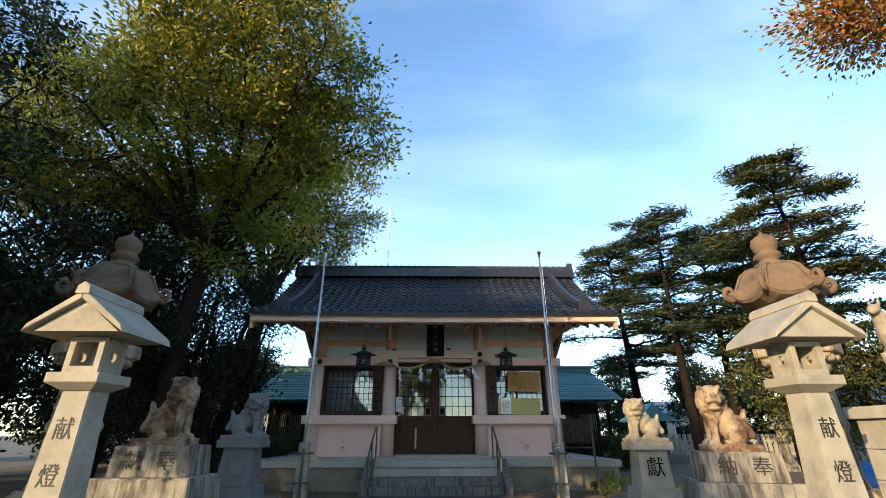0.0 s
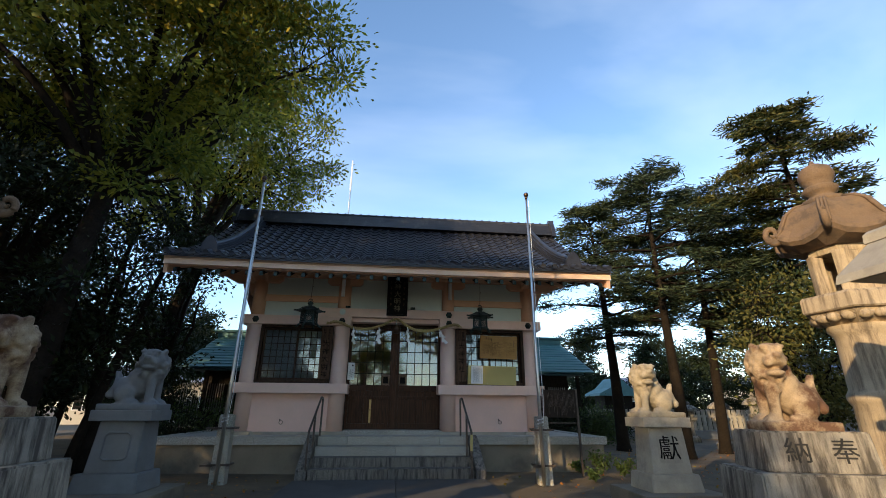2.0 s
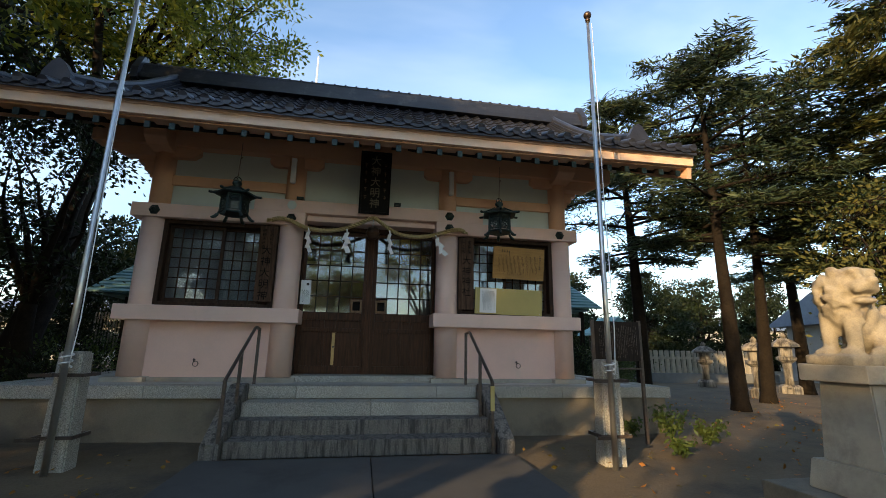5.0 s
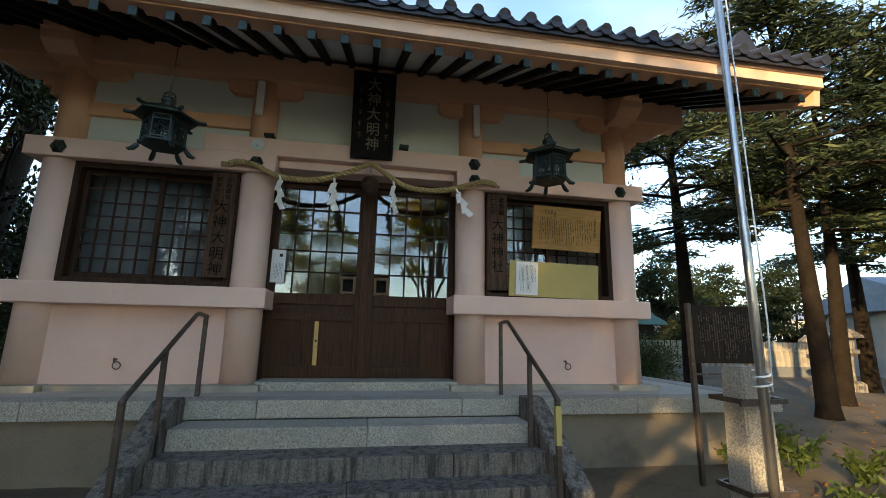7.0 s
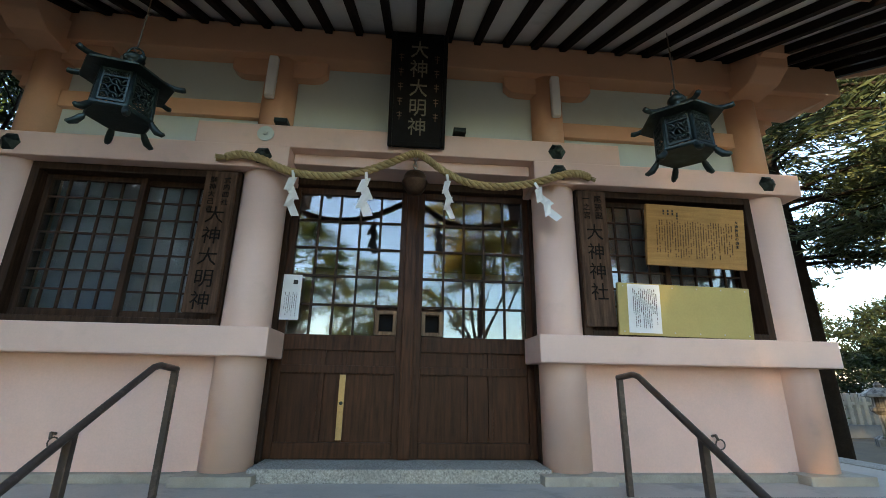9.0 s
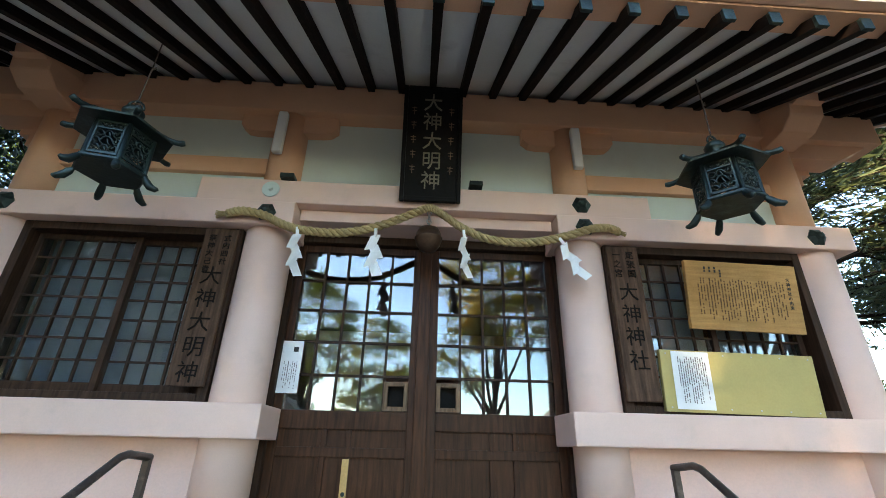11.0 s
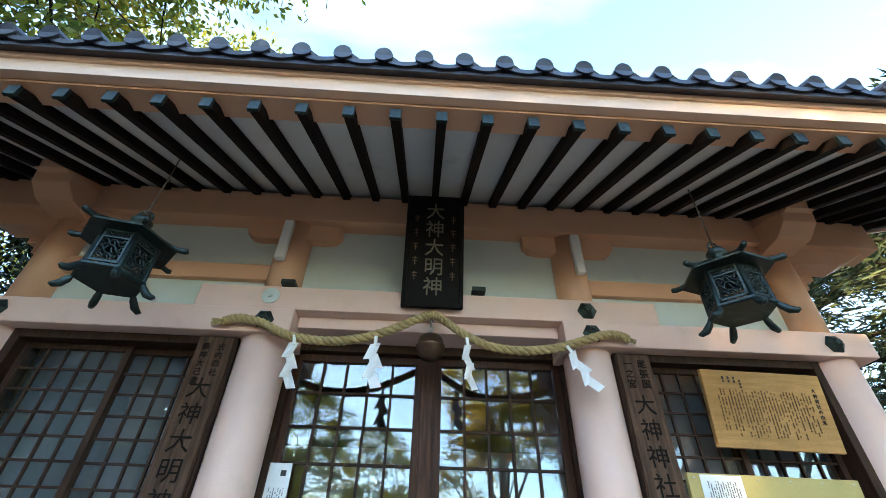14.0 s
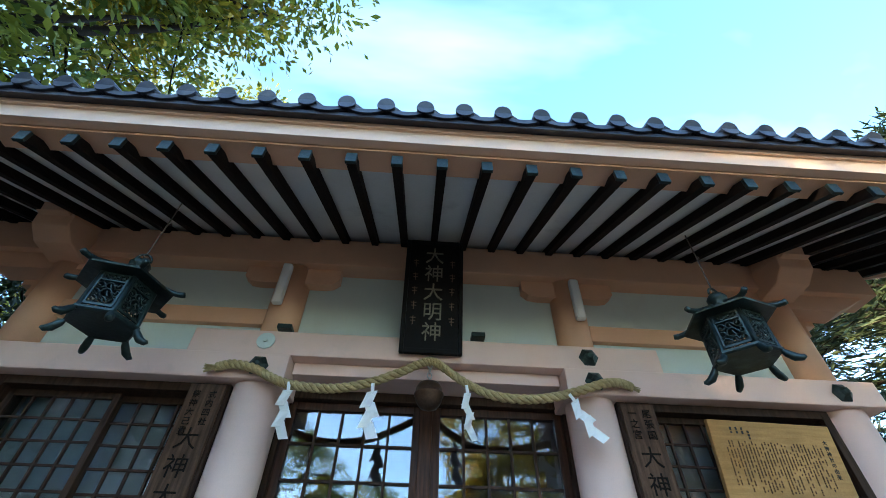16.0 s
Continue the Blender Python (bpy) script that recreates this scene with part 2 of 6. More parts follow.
SIGNWOOD = wood("weathered_sign_wood", (0.078, 0.045, 0.029), 0.75)
BRONZE = mat("brown_bronze", (0.12, 0.075, 0.05), 0.4, vary=0.3, scale=12, metal=0.8, bump=0.05)
BRASS = mat("old_brass", (0.40, 0.27, 0.12), 0.4, vary=0.2, scale=15, metal=0.7, bump=0.03)
TEAL = mat("verdigris_roof_sheet", (0.085, 0.215, 0.215), 0.55, vary=0.16, scale=2, fine=40, bump=0.08, per_object=0.08)
DARKWALL = wood("dark_hall_boards", (0.022, 0.015, 0.011), 0.7)
BARK = mat("rough_dark_bark", (0.024, 0.018, 0.014), 0.95, vary=0.45, scale=4, fine=26, bump=0.9, spec=0.1)
# grey-brown bark, darkened so that trunks in the sun look shaded
PINEBARK = mat("shade_darkened_bark", (0.020, 0.015, 0.011), 0.95, vary=0.4, scale=4, fine=24, bump=0.9, spec=0.1)
CAMPHOR = leafy("broad_leaves", (0.075, 0.105, 0.017), (0.33, 0.32, 0.04), 0.5, 0.5)
# bright yellow leaf colour; on the tall tree it stands in for sunlight
YELLOWLEAF = leafy("yellow_sunlit_leaves", (0.20, 0.18, 0.02), (0.60, 0.42, 0.04))
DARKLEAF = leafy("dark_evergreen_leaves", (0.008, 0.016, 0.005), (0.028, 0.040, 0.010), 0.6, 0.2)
CEDAR = leafy("blue_green_needles", (0.024, 0.045, 0.024), (0.085, 0.105, 0.042), 0.6, 0.2)
PINELEAF = leafy("yellow_green_needles", (0.035, 0.055, 0.018), (0.16, 0.14, 0.035), 0.6, 0.25)
MAPLE = leafy("orange_maple_leaves", (0.22, 0.16, 0.03), (0.50, 0.15, 0.035))
WEED = leafy("weed_leaves", (0.05, 0.085, 0.02), (0.10, 0.13, 0.03))
GLASS = glass("window_glass")
HOUSEWALL = mat("cream_house_render", (0.46, 0.42, 0.35), 0.85, vary=0.08, scale=1.5, bump=0.08)
GREYWALL = mat("grey_board_wall", (0.30, 0.27, 0.24), 0.8, vary=0.15, scale=2, bump=0.1)
HOUSEROOF = mat("blue_grey_house_roof", (0.16, 0.19, 0.24), 0.6, vary=0.2, scale=3, bump=0.1)
BLUE = mat("blue_tarpaulin", (0.03, 0.16, 0.42), 0.5, vary=0.15, scale=4, bump=0.1)
# board colour kept dark to carry the dimness of the unlit room
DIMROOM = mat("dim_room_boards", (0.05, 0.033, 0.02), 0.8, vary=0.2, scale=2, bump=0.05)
SLOTWOOD = wood("worn_slot_wood", (0.16, 0.10, 0.06), 0.6)
FROST = mat("blue_grey_paper_screen", (0.36, 0.40, 0.45), 0.8, vary=0.05, scale=3, bump=0.0)


# ---- mesh helpers ----
def box(bm, x0, x1, y0, y1, z0, z1, bevel=0.0, m=None):
    """A box, with its edges bevelled where bevel is given."""
    r = bmesh.ops.create_cube(bm, size=1.0, matrix=Matrix.Translation(((x0 + x1) / 2, (y0 + y1) / 2, (z0 + z1) / 2)) @ Matrix.Diagonal((abs(x1 - x0), abs(y1 - y0), abs(z1 - z0), 1)))
    vs = r["verts"]
    if bevel:
        es = list({e for v in vs for e in v.link_edges})
        out = bmesh.ops.bevel(bm, geom=es, offset=bevel, segments=2, affect="EDGES", profile=0.6)
        vs = list({v for f in out["faces"] for v in f.verts} | {v for v in vs if v.is_valid})
    if m is not None:
        bmesh.ops.transform(bm, matrix=m, verts=vs)
    return bm


def taper(bm, w0, d0, w1, d1, z0, z1, x=0.0, y=0.0, bevel=0.0):
    """A block that narrows from (w0, d0) below to (w1, d1) above."""
    vs = [bm.verts.new((x + sx * w / 2, y + sy * d / 2, z)) for w, d, z in ((w0, d0, z0), (w1, d1, z1)) for sx, sy in ((-1, -1), (1, -1), (1, 1), (-1, 1))]
    fs = [bm.faces.new([vs[i] for i in ids]) for ids in ((3, 2, 1, 0), (4, 5, 6, 7), (0, 1, 5, 4), (1, 2, 6, 5), (2, 3, 7, 6), (3, 0, 4, 7))]
    if bevel:
        bmesh.ops.bevel(bm, geom=list({e for f in fs for e in f.edges}), offset=bevel, segments=2, affect="EDGES")
    return bm


def lathe(bm, profile, sides=24, x=0.0, y=0.0, turn=0.0, squash=None):
    """A turned body; profile: (radius, height) from below to above."""
    rings = []
    for r, z in profile:
        rings.append([bm.verts.new((x + r * math.cos(turn + math.tau * i / sides), y + r * math.sin(turn + math.tau * i / sides), z)) for i in range(sides)])
    for a, b in zip(rings, rings[1:]):
        for i in range(sides):
            bm.faces.new((a[i], a[(i + 1) % sides], b[(i + 1) % sides], b[i]))
    bm.faces.new(rings[0][::-1])
    bm.faces.new(rings[-1])
    return bm


def tube(bm, points, radii, sides=8):
    """A tube through points, with a radius for each."""
    pts = [Vector(p) for p in points]
    if not hasattr(radii, "__len__"):
        radii = [radii] * len(pts)
    rings, up = [], Vector((0.31, 0.17, 0.93)).normalized()
    for i, p in enumerate(pts):
        d = (pts[min(i + 1, len(pts) - 1)] - pts[max(i - 1, 0)]).normalized()
        a = d.cross(up)
        if a.length < 0.05:
            a = d.cross(Vector((1, 0, 0)))
        a.normalize()
        b = d.cross(a)
        rings.append([bm.verts.new(p + radii[i] * (math.cos(math.tau * k / sides) * a + math.sin(math.tau * k / sides) * b)) for k in range(sides)])
    for a, b in zip(rings, rings[1:]):
        for k in range(sides):
            bm.faces.new((a[k], a[(k + 1) % sides], b[(k + 1) % sides], b[k]))
    bm.faces.new(rings[0][::-1])
    bm.faces.new(rings[-1])
    return bm


def prism(bm, outline, y0, y1, axis="y"):
    """An outline in (x, z) pushed from y0 to y1 (or in (y, z) along x)."""
    def at(u, w, s):
        return (u, s, w) if axis == "y" else (s, u, w)
    a = [bm.verts.new(at(u, w, y0)) for u, w in outline]
    b = [bm.verts.new(at(u, w, y1)) for u, w in outline]
    k = len(outline)
    bm.faces.new(a)
    bm.faces.new(b[::-1])
    for i in range(k):
        bm.faces.new((a[i], b[i], b[(i + 1) % k], a[(i + 1) % k]))
    bmesh.ops.recalc_face_normals(bm, faces=bm.faces)
    return bm


def ball(bm, x, y, z, rx, ry=None, rz=None, sub=2, m=None):
    ry, rz = ry or rx, rz or rx
    mm = Matrix.Translation((x, y, z)) @ (m if m else Matrix()) @ Matrix.Diagonal((rx, ry, rz, 1))
    bmesh.ops.create_icosphere(bm, subdivisions=sub, radius=1.0, matrix=mm)
    return bm


def mesh_of(name, bm, material, smooth=False):
    me = bpy.data.meshes.new(name)
    bm.to_mesh(me)
    bm.free()
    me.materials.append(material)
    if smooth:
        me.shade_smooth()
    return me


def part(name, bm, material, parent, label="", smooth=False):
    """Links a bmesh (or a ready mesh) as one mesh object under a thing or a part."""
    me = bm if isinstance(bm, bpy.types.Mesh) else mesh_of(name, bm, material, smooth)
    ob = new(name, me)
    ob.parent = parent
    if label:
        ob["label"] = label
    return ob


def thing(name, label, category, m=None, group="", kind=""):
    """An Empty at a thing's base, which its parts hang under."""
    ob = tagged(new(name), label, category, group, kind)
    ob.empty_display_size = 0.1
    if m is not None:
        ob.matrix_basis = m
    return ob


def solo(name, bm, material, label, category, m=None, group="", kind="", smooth=False):
    """A thing that is one mesh."""
    ob = tagged(new(name, mesh_of(name, bm, material, smooth)), label, category, group, kind)
    if m is not None:
        ob.matrix_basis = m
    return ob


def structure(name, bm, material, label=""):
    return tagged(new(name, mesh_of(name, bm, material)), label, "", "", "structure")


def B():
    return bmesh.new()


def text_mesh(body, size, depth, material, m, vertical=False, align="CENTER", spacing=1.08):
    """Writing in Blender's built-in font as one mesh; a column of characters where vertical."""
    bm = B()
    rows = list(body) if vertical else [body]
    for i, row in enumerate(rows):
        cu = bpy.data.curves.new("lettering", "FONT")
        cu.body, cu.size, cu.extrude, cu.align_x, cu.align_y = row, size, depth, align, "CENTER"
        cu.resolution_u = 2
        ob = bpy.data.objects.new("lettering", cu)
        scene.collection.objects.link(ob)
        bpy.context.view_layer.update()
        me = bpy.data.meshes.new_from_object(ob.evaluated_get(bpy.context.evaluated_depsgraph_get()))
        me.transform(m @ Matrix.Translation((0, -i * size * spacing, 0)))
        bm.from_mesh(me)
        bpy.data.objects.remove(ob)
        bpy.data.curves.remove(cu)
        bpy.data.meshes.remove(me)
    me = bpy.data.meshes.new("lettering")
    bm.to_mesh(me)
    bm.free()
    me.materials.append(material)
    return me


FACE = pose(0, 0, 0, 90, 0, 0)      # writing that faces the visitor (towards -y)


# ---- ground ----
bm = B()
G = 60
grid = {}
for i in range(-G, G + 1):
    for j in range(-G, G + 1):
        x, y = 40 * (i / G) * (0.25 + 0.75 * abs(i / G)), 12 + 40 * (j / G) * (0.25 + 0.75 * abs(j / G))
        z = 0.05 * (noise.noise((x * 0.35, y * 0.35, 0)) ) - 0.03 + 0.02 * noise.noise((x * 1.7, y * 1.7, 3))
        if abs(x) < 2.4 and y < 14.6:
            z = min(z, -0.02)
        grid[i, j] = bm.verts.new((x, y, z))
for i in range(-G, G):
    for j in range(-G, G):
        bm.faces.new((grid[i, j], grid[i + 1, j], grid[i + 1, j + 1], grid[i, j + 1]))
rim = [(-G, -G), (G, -G), (G, G), (-G, G)]
far = [bm.verts.new((sx * 900, 12 + sy * 900, -0.6)) for sx, sy in ((-1, -1), (1, -1), (1, 1), (-1, 1))]
for k in range(4):
    a, b = rim[k], rim[(k + 1) % 4]
    if k in (0, 2):
        line = [grid[i, a[1]] for i in (range(-G, G + 1) if k == 0 else range(G, -G - 1, -1))]
    else:
        line = [grid[a[0], j] for j in (range(-G, G + 1) if k == 1 else range(G, -G - 1, -1))]
    mid = len(line) // 2
    for u, v in zip(line[:mid], line[1:mid + 1]):
        bm.faces.new((far[k], v, u))
    bm.faces.new((far[k], far[(k + 1) % 4], line[mid]))
    for u, v in zip(line[mid:-1], line[mid + 1:]):
        bm.faces.new((far[(k + 1) % 4], v, u))
bmesh.ops.recalc_face_normals(bm, faces=bm.faces)
ground = structure("ground", bm, EARTH, "bare packed brown earth of the shrine yard")

# ---- platform ----
PT, PY = 0.70, 14.27          # platform top, front face
platform = thing("platform", "raised concrete platform with a granite kerb round it", "platform", kind="structure")
bm = B()
box(bm, -4.9, 4.92, 14.33, 20.75, -0.3, 0.685)
part("platform_body", bm, CONCRETE, platform, "stained plastered concrete sides")
bm = B()
box(bm, -4.62, 4.62, 14.57, 20.5, 0.55, PT - 0.004)
part("platform_floor", bm, FLOORSTONE, platform, "smooth grey mortar top")


def kerb_row(edges, y0, y1, along="x"):
    for a, b in zip(edges, edges[1:]):
        q = B()
        if along == "x":
            box(q, a + 0.003, b - 0.003, y0, y1, 0.53, PT, 0.012)
        else:
            box(q, y0, y1, a + 0.003, b - 0.003, 0.53, PT, 0.012)
        part("kerb_stone", q, GRANITE, platform)


kerb_row([-4.97, -2.93, -1.62, -0.95, 1.07, 1.70, 3.08, 4.99], PY, 14.58)
kerb_row([14.585, 16.4, 18.2, 20.6], 4.66, 4.99, "y")
kerb_row([14.585, 16.4, 18.2, 20.6], -4.97, -4.64, "y")

# ---- steps ----
steps = thing("stone_steps", "four-riser granite steps, dark streaks on the risers", "steps", pose(0.05, 0, 0))
for z1, y0, split, mt in ((0.525, 13.87, 0.05, GRANITE), (0.35, 13.53, 0.78, STEPSTONE), (0.175, 13.20, -0.1, STEPSTONE)):
    for a, b in ((-1.62, split - 0.002), (split + 0.002, 1.62)):
        q = B()
        box(q, a, b, y0, 14.26 if z1 > 0.5 else y0 + 0.40, z1 - 0.19, z1, 0.012)
        part("step_stone", q, mt, steps)
for sx in (-1, 1):
    q = B()
    prism(q, [(13.08, -0.1), (14.26, -0.1), (14.26, 0.74), (14.05, 0.74), (13.08, 0.16)], sx * 1.63, sx * 1.83, axis="x")
    bmesh.ops.bevel(q, geom=q.edges[:], offset=0.012, segments=2, affect="EDGES")
    part("cheek_stone", q, STEPSTONE, steps, "sloping granite cheek")


def handrail(x, sign):
    t = thing("handrail", "brown painted metal handrail beside the stone steps", "handrail", pose(x, 0, 0), "handrails of the steps")
    q = B()
    tube(q, [(0, 14.63, 1.495), (0, 14.40, 1.515), (0, 14.33, 1.50), (0, 13.16, 0.88), (0, 13.10, 0.84)], 0.022, 8)
    part("top_rail", q, RAIL, t, smooth=True)
    for y, z0, z1 in ((14.61, 0.69, 1.50), (13.72, 0.34, 1.18), (13.12, -0.03, 0.86)):
        q = B()
        box(q, -0.02, 0.02, y - 0.02, y + 0.02, z0, z1, 0.005)
        part("post", q, RAIL, t)
    if sign > 0:
        q = B()
        box(q, -0.023, 0.023, 13.097, 13.143, 0.50, 0.80)
        part("reflective_tape", q, BOARDYEL, t, "worn yellow tape")
    return t


handrail(-1.60, -1)
handrail(1.60, 1)

# ---- paved path ----
path = thing("path", "worn grey paving slabs in two rows, darkened for tree shade", "", kind="structure")
k = 0
for col, (a, b) in enumerate(((-1.80, 0.095), (0.105, 1.84))):
    y = 13.06
    while y > -12:
        h = (2.6, 3.1)[(k + col) % 2]
        q = B()
        box(q, a, b, y - h + 0.006, y, -0.12, 0.012, 0.008)
        part("paving_slab", q, PAVING, path)
        y -= h
        k += 1

# ---- the hall ----
hall = thing("shrine_hall", "salmon-pink shrine hall with a blue-grey tiled gable roof", "shrine")
CX = (-3.52, -1.37, 1.37, 3.54)        # column centres
CY, CR = 15.2, 0.20
for x in CX:
    q = B()
    lathe(q, [(CR, 0.76), (CR, 3.30)], 28, x, CY)
    part("column", q, PINK, hall, smooth=True)
    q = B()
    box(q, x - 0.29, x + 0.29, 14.90, 15.45, PT - 0.01, 0.765, 0.008)
    part("column_base", q, PALESTONE, hall, "white-painted base slab")
    q = B()
    lathe(q, [(0.165, 3.46), (0.165, 4.55)], 24, x, CY + 0.02)
    part("upper_post", q, ORANGE, hall, smooth=True)
for sx, a, b in ((-1, CX[0], CX[1]), (1, CX[2], CX[3])):
    q = B()
    box(q, a, b, 15.12, 15.32, 0.74, 1.65)
    part("lower_wall", q, PLASTER, hall, "pink plastered wall panel")
    q = B()
    box(q, a + 0.2, b - 0.2, 15.03, 15.13, PT - 0.005, 0.757, 0.006)
    part("skirting", q, PALESTONE, hall)
    q = B()
    e0, e1 = (a - 0.30, b + 0.27) if sx < 0 else (a - 0.27, b + 0.26)
    box(q, e0, e1, 14.93, 15.42, 1.61, 1.84, 0.012)
    part("belt_rail", q, PINK, hall)
    q = B()
    box(q, a - 0.30 if sx < 0 else a - 0.24, b + 0.24 if sx < 0 else b + 0.28, 14.96, 15.40, 3.25, 3.475, 0.012)
    part("lintel_beam", q, PINK, hall)
    q = B()
    box(q, a, b, 15.22, 15.32, 3.47, 4.60)
    part("upper_wall", q, PALE, hall, "pale green plaster panel")
    q = B()
    box(q, a + 0.15, b - 0.15, 15.16, 15.30, 3.87, 4.04, 0.008)
    part("mid_rail", q, ORANGE, hall)
q = B()
box(q, -1.98, 2.0, 14.985, 15.40, 3.478, 3.70, 0.010)
part("upper_beam", q, PINK, hall)
q = B()
box(q, -1.12, 1.12, 15.10, 15.42, 3.37, 3.474, 0.008)
part("transom_beam", q, PINK, hall)
q = B()
box(q, CX[1], CX[2], 15.22, 15.32, 3.69, 4.60)
part("upper_wall", q, PALE, hall, "pale green plaster panel")
# head beam and its scalloped brackets
q = B()
box(q, -4.62, 4.64, 15.03, 15.36, 4.52, 4.86, 0.012)
part("head_beam", q, ORANGE, hall)
for x in CX[1:3]:
    q = B()
    prism(q, [(x - 0.46, 4.53), (x - 0.46, 4.40), (x - 0.40, 4.345), (x - 0.32, 4.33), (x + 0.32, 4.33), (x + 0.40, 4.345), (x + 0.46, 4.40), (x + 0.46, 4.53)], 15.12, 15.30)
    part("bracket", q, ORANGE, hall)
for x, s in ((CX[0], -1), (CX[3], 1)):
    q = B()
    prism(q, [(x - s * 0.55, 4.53), (x - s * 0.55, 4.42), (x - s * 0.45, 4.345), (x + s * 0.62, 4.33), (x + s * 0.80, 4.42), (x + s * 1.0, 4.53)], 15.10, 15.32)
    part("bracket", q, ORANGE, hall)
    q = B()
    prism(q, [(15.1, 4.40), (14.82, 4.42), (14.68, 4.52), (14.66, 4.64), (15.1, 4.74)], x - 0.17, x + 0.17, axis="x")
    bmesh.ops.bevel(q, geom=q.edges[:], offset=0.01, segments=1, affect="EDGES")
    part("beam_end", q, ORANGE, hall)
    q = B()
    prism(q, [(15.0, 4.58), (14.60, 4.62), (14.58, 4.70), (15.1, 4.84)], x - 0.14, x + 0.14, axis="x")
    part("beam_end_cap", q, ORANGE, hall)
    for i in range(4):
        q = B()
        box(q, x + s * (0.16 + 0.10 * i), x + s * (0.27 + 0.10 * i), 15.30, 15.6, 4.03 + 0.12 * i, 4.60, 0.006)
        part("corbel", q, ORANGE, hall)
# side and back walls, inner ceiling
for x in (-3.54, 3.56):
    q = B()
    box(q, x - 0.1, x + 0.1, 15.33, 20.0, PT - 0.01, 5.4)
    part("side_wall", q, PLASTER, hall)
q = B()
box(q, -3.6, 3.6, 19.9, 20.1, PT - 0.01, 5.4)
part("back_wall", q, PLASTER, hall)
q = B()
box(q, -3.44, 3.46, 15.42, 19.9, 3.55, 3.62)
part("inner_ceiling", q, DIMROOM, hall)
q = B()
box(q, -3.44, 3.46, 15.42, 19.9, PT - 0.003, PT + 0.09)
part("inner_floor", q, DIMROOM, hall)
q = B()
box(q, -1.16, 1.18, 15.02, 15.62, PT - 0.01, 0.795, 0.012)
part("door_sill", q, GRANITE, hall, "worn granite sill")

# hexagonal nail covers
for x, z in ((-3.47, 3.36), (-1.36, 3.36), (1.37, 3.36), (3.47, 3.36), (1.37, 3.59)):
    q = B()
    lathe(q, [(0.085, 0), (0.085, 0.012), (0.062, 0.03), (0.045, 0.04), (0.03, 0.062), (0.008, 0.072)], 6)
    q.transform(Matrix.Translation((x, 14.985 if z > 3.5 else 14.962, z)) @ pose(0, 0, 0, 90))
    part("nail_cover", q, COPPER, hall, "hexagonal dark bronze nail cover")
q = B()
lathe(q, [(0.075, 0), (0.075, 0.01), (0.02, 0.012), (0.02, 0.03)], 20)
q.transform(Matrix.Translation((-1.37, 14.986, 3.60)) @ pose(0, 0, 0, 90))
part("round_patch", q, PALE, hall, "pale round patch where a nail cover is missing")
for x, z in ((-1.24, 3.715), (0.42, 3.73)):
    q = B()
    box(q, x - 0.06, x + 0.06, 14.93, 15.05, z - 0.012, z + 0.03, 0.006)
    part("iron_bracket", q, COPPER, hall)
for x, z in ((-2.62, 1.02), (2.62, 1.04)):
    q = B()
    tube(q, [(x, 15.12, z), (x, 15.07, z + 0.01), (x + 0.01, 15.06, z - 0.03)], 0.012, 6)
    tube(q, [(x + 0.03 + 0.04 * math.cos(a), 15.07, z - 0.06 + 0.04 * math.sin(a)) for a in [math.tau * i / 12 for i in range(13)]], 0.006, 6)
    part("iron_ring", q, RAIL, hall, "rusty iron ring", smooth=True)
# tube lights on the upper posts
for x in (-1.40, 1.40):
    q = B()
    box(q, x - 0.045, x + 0.045, 14.97, 15.04, 4.0, 4.46, 0.02)
    part("tube_light", q, PAPER, hall, "white plastic tube light, unlit")


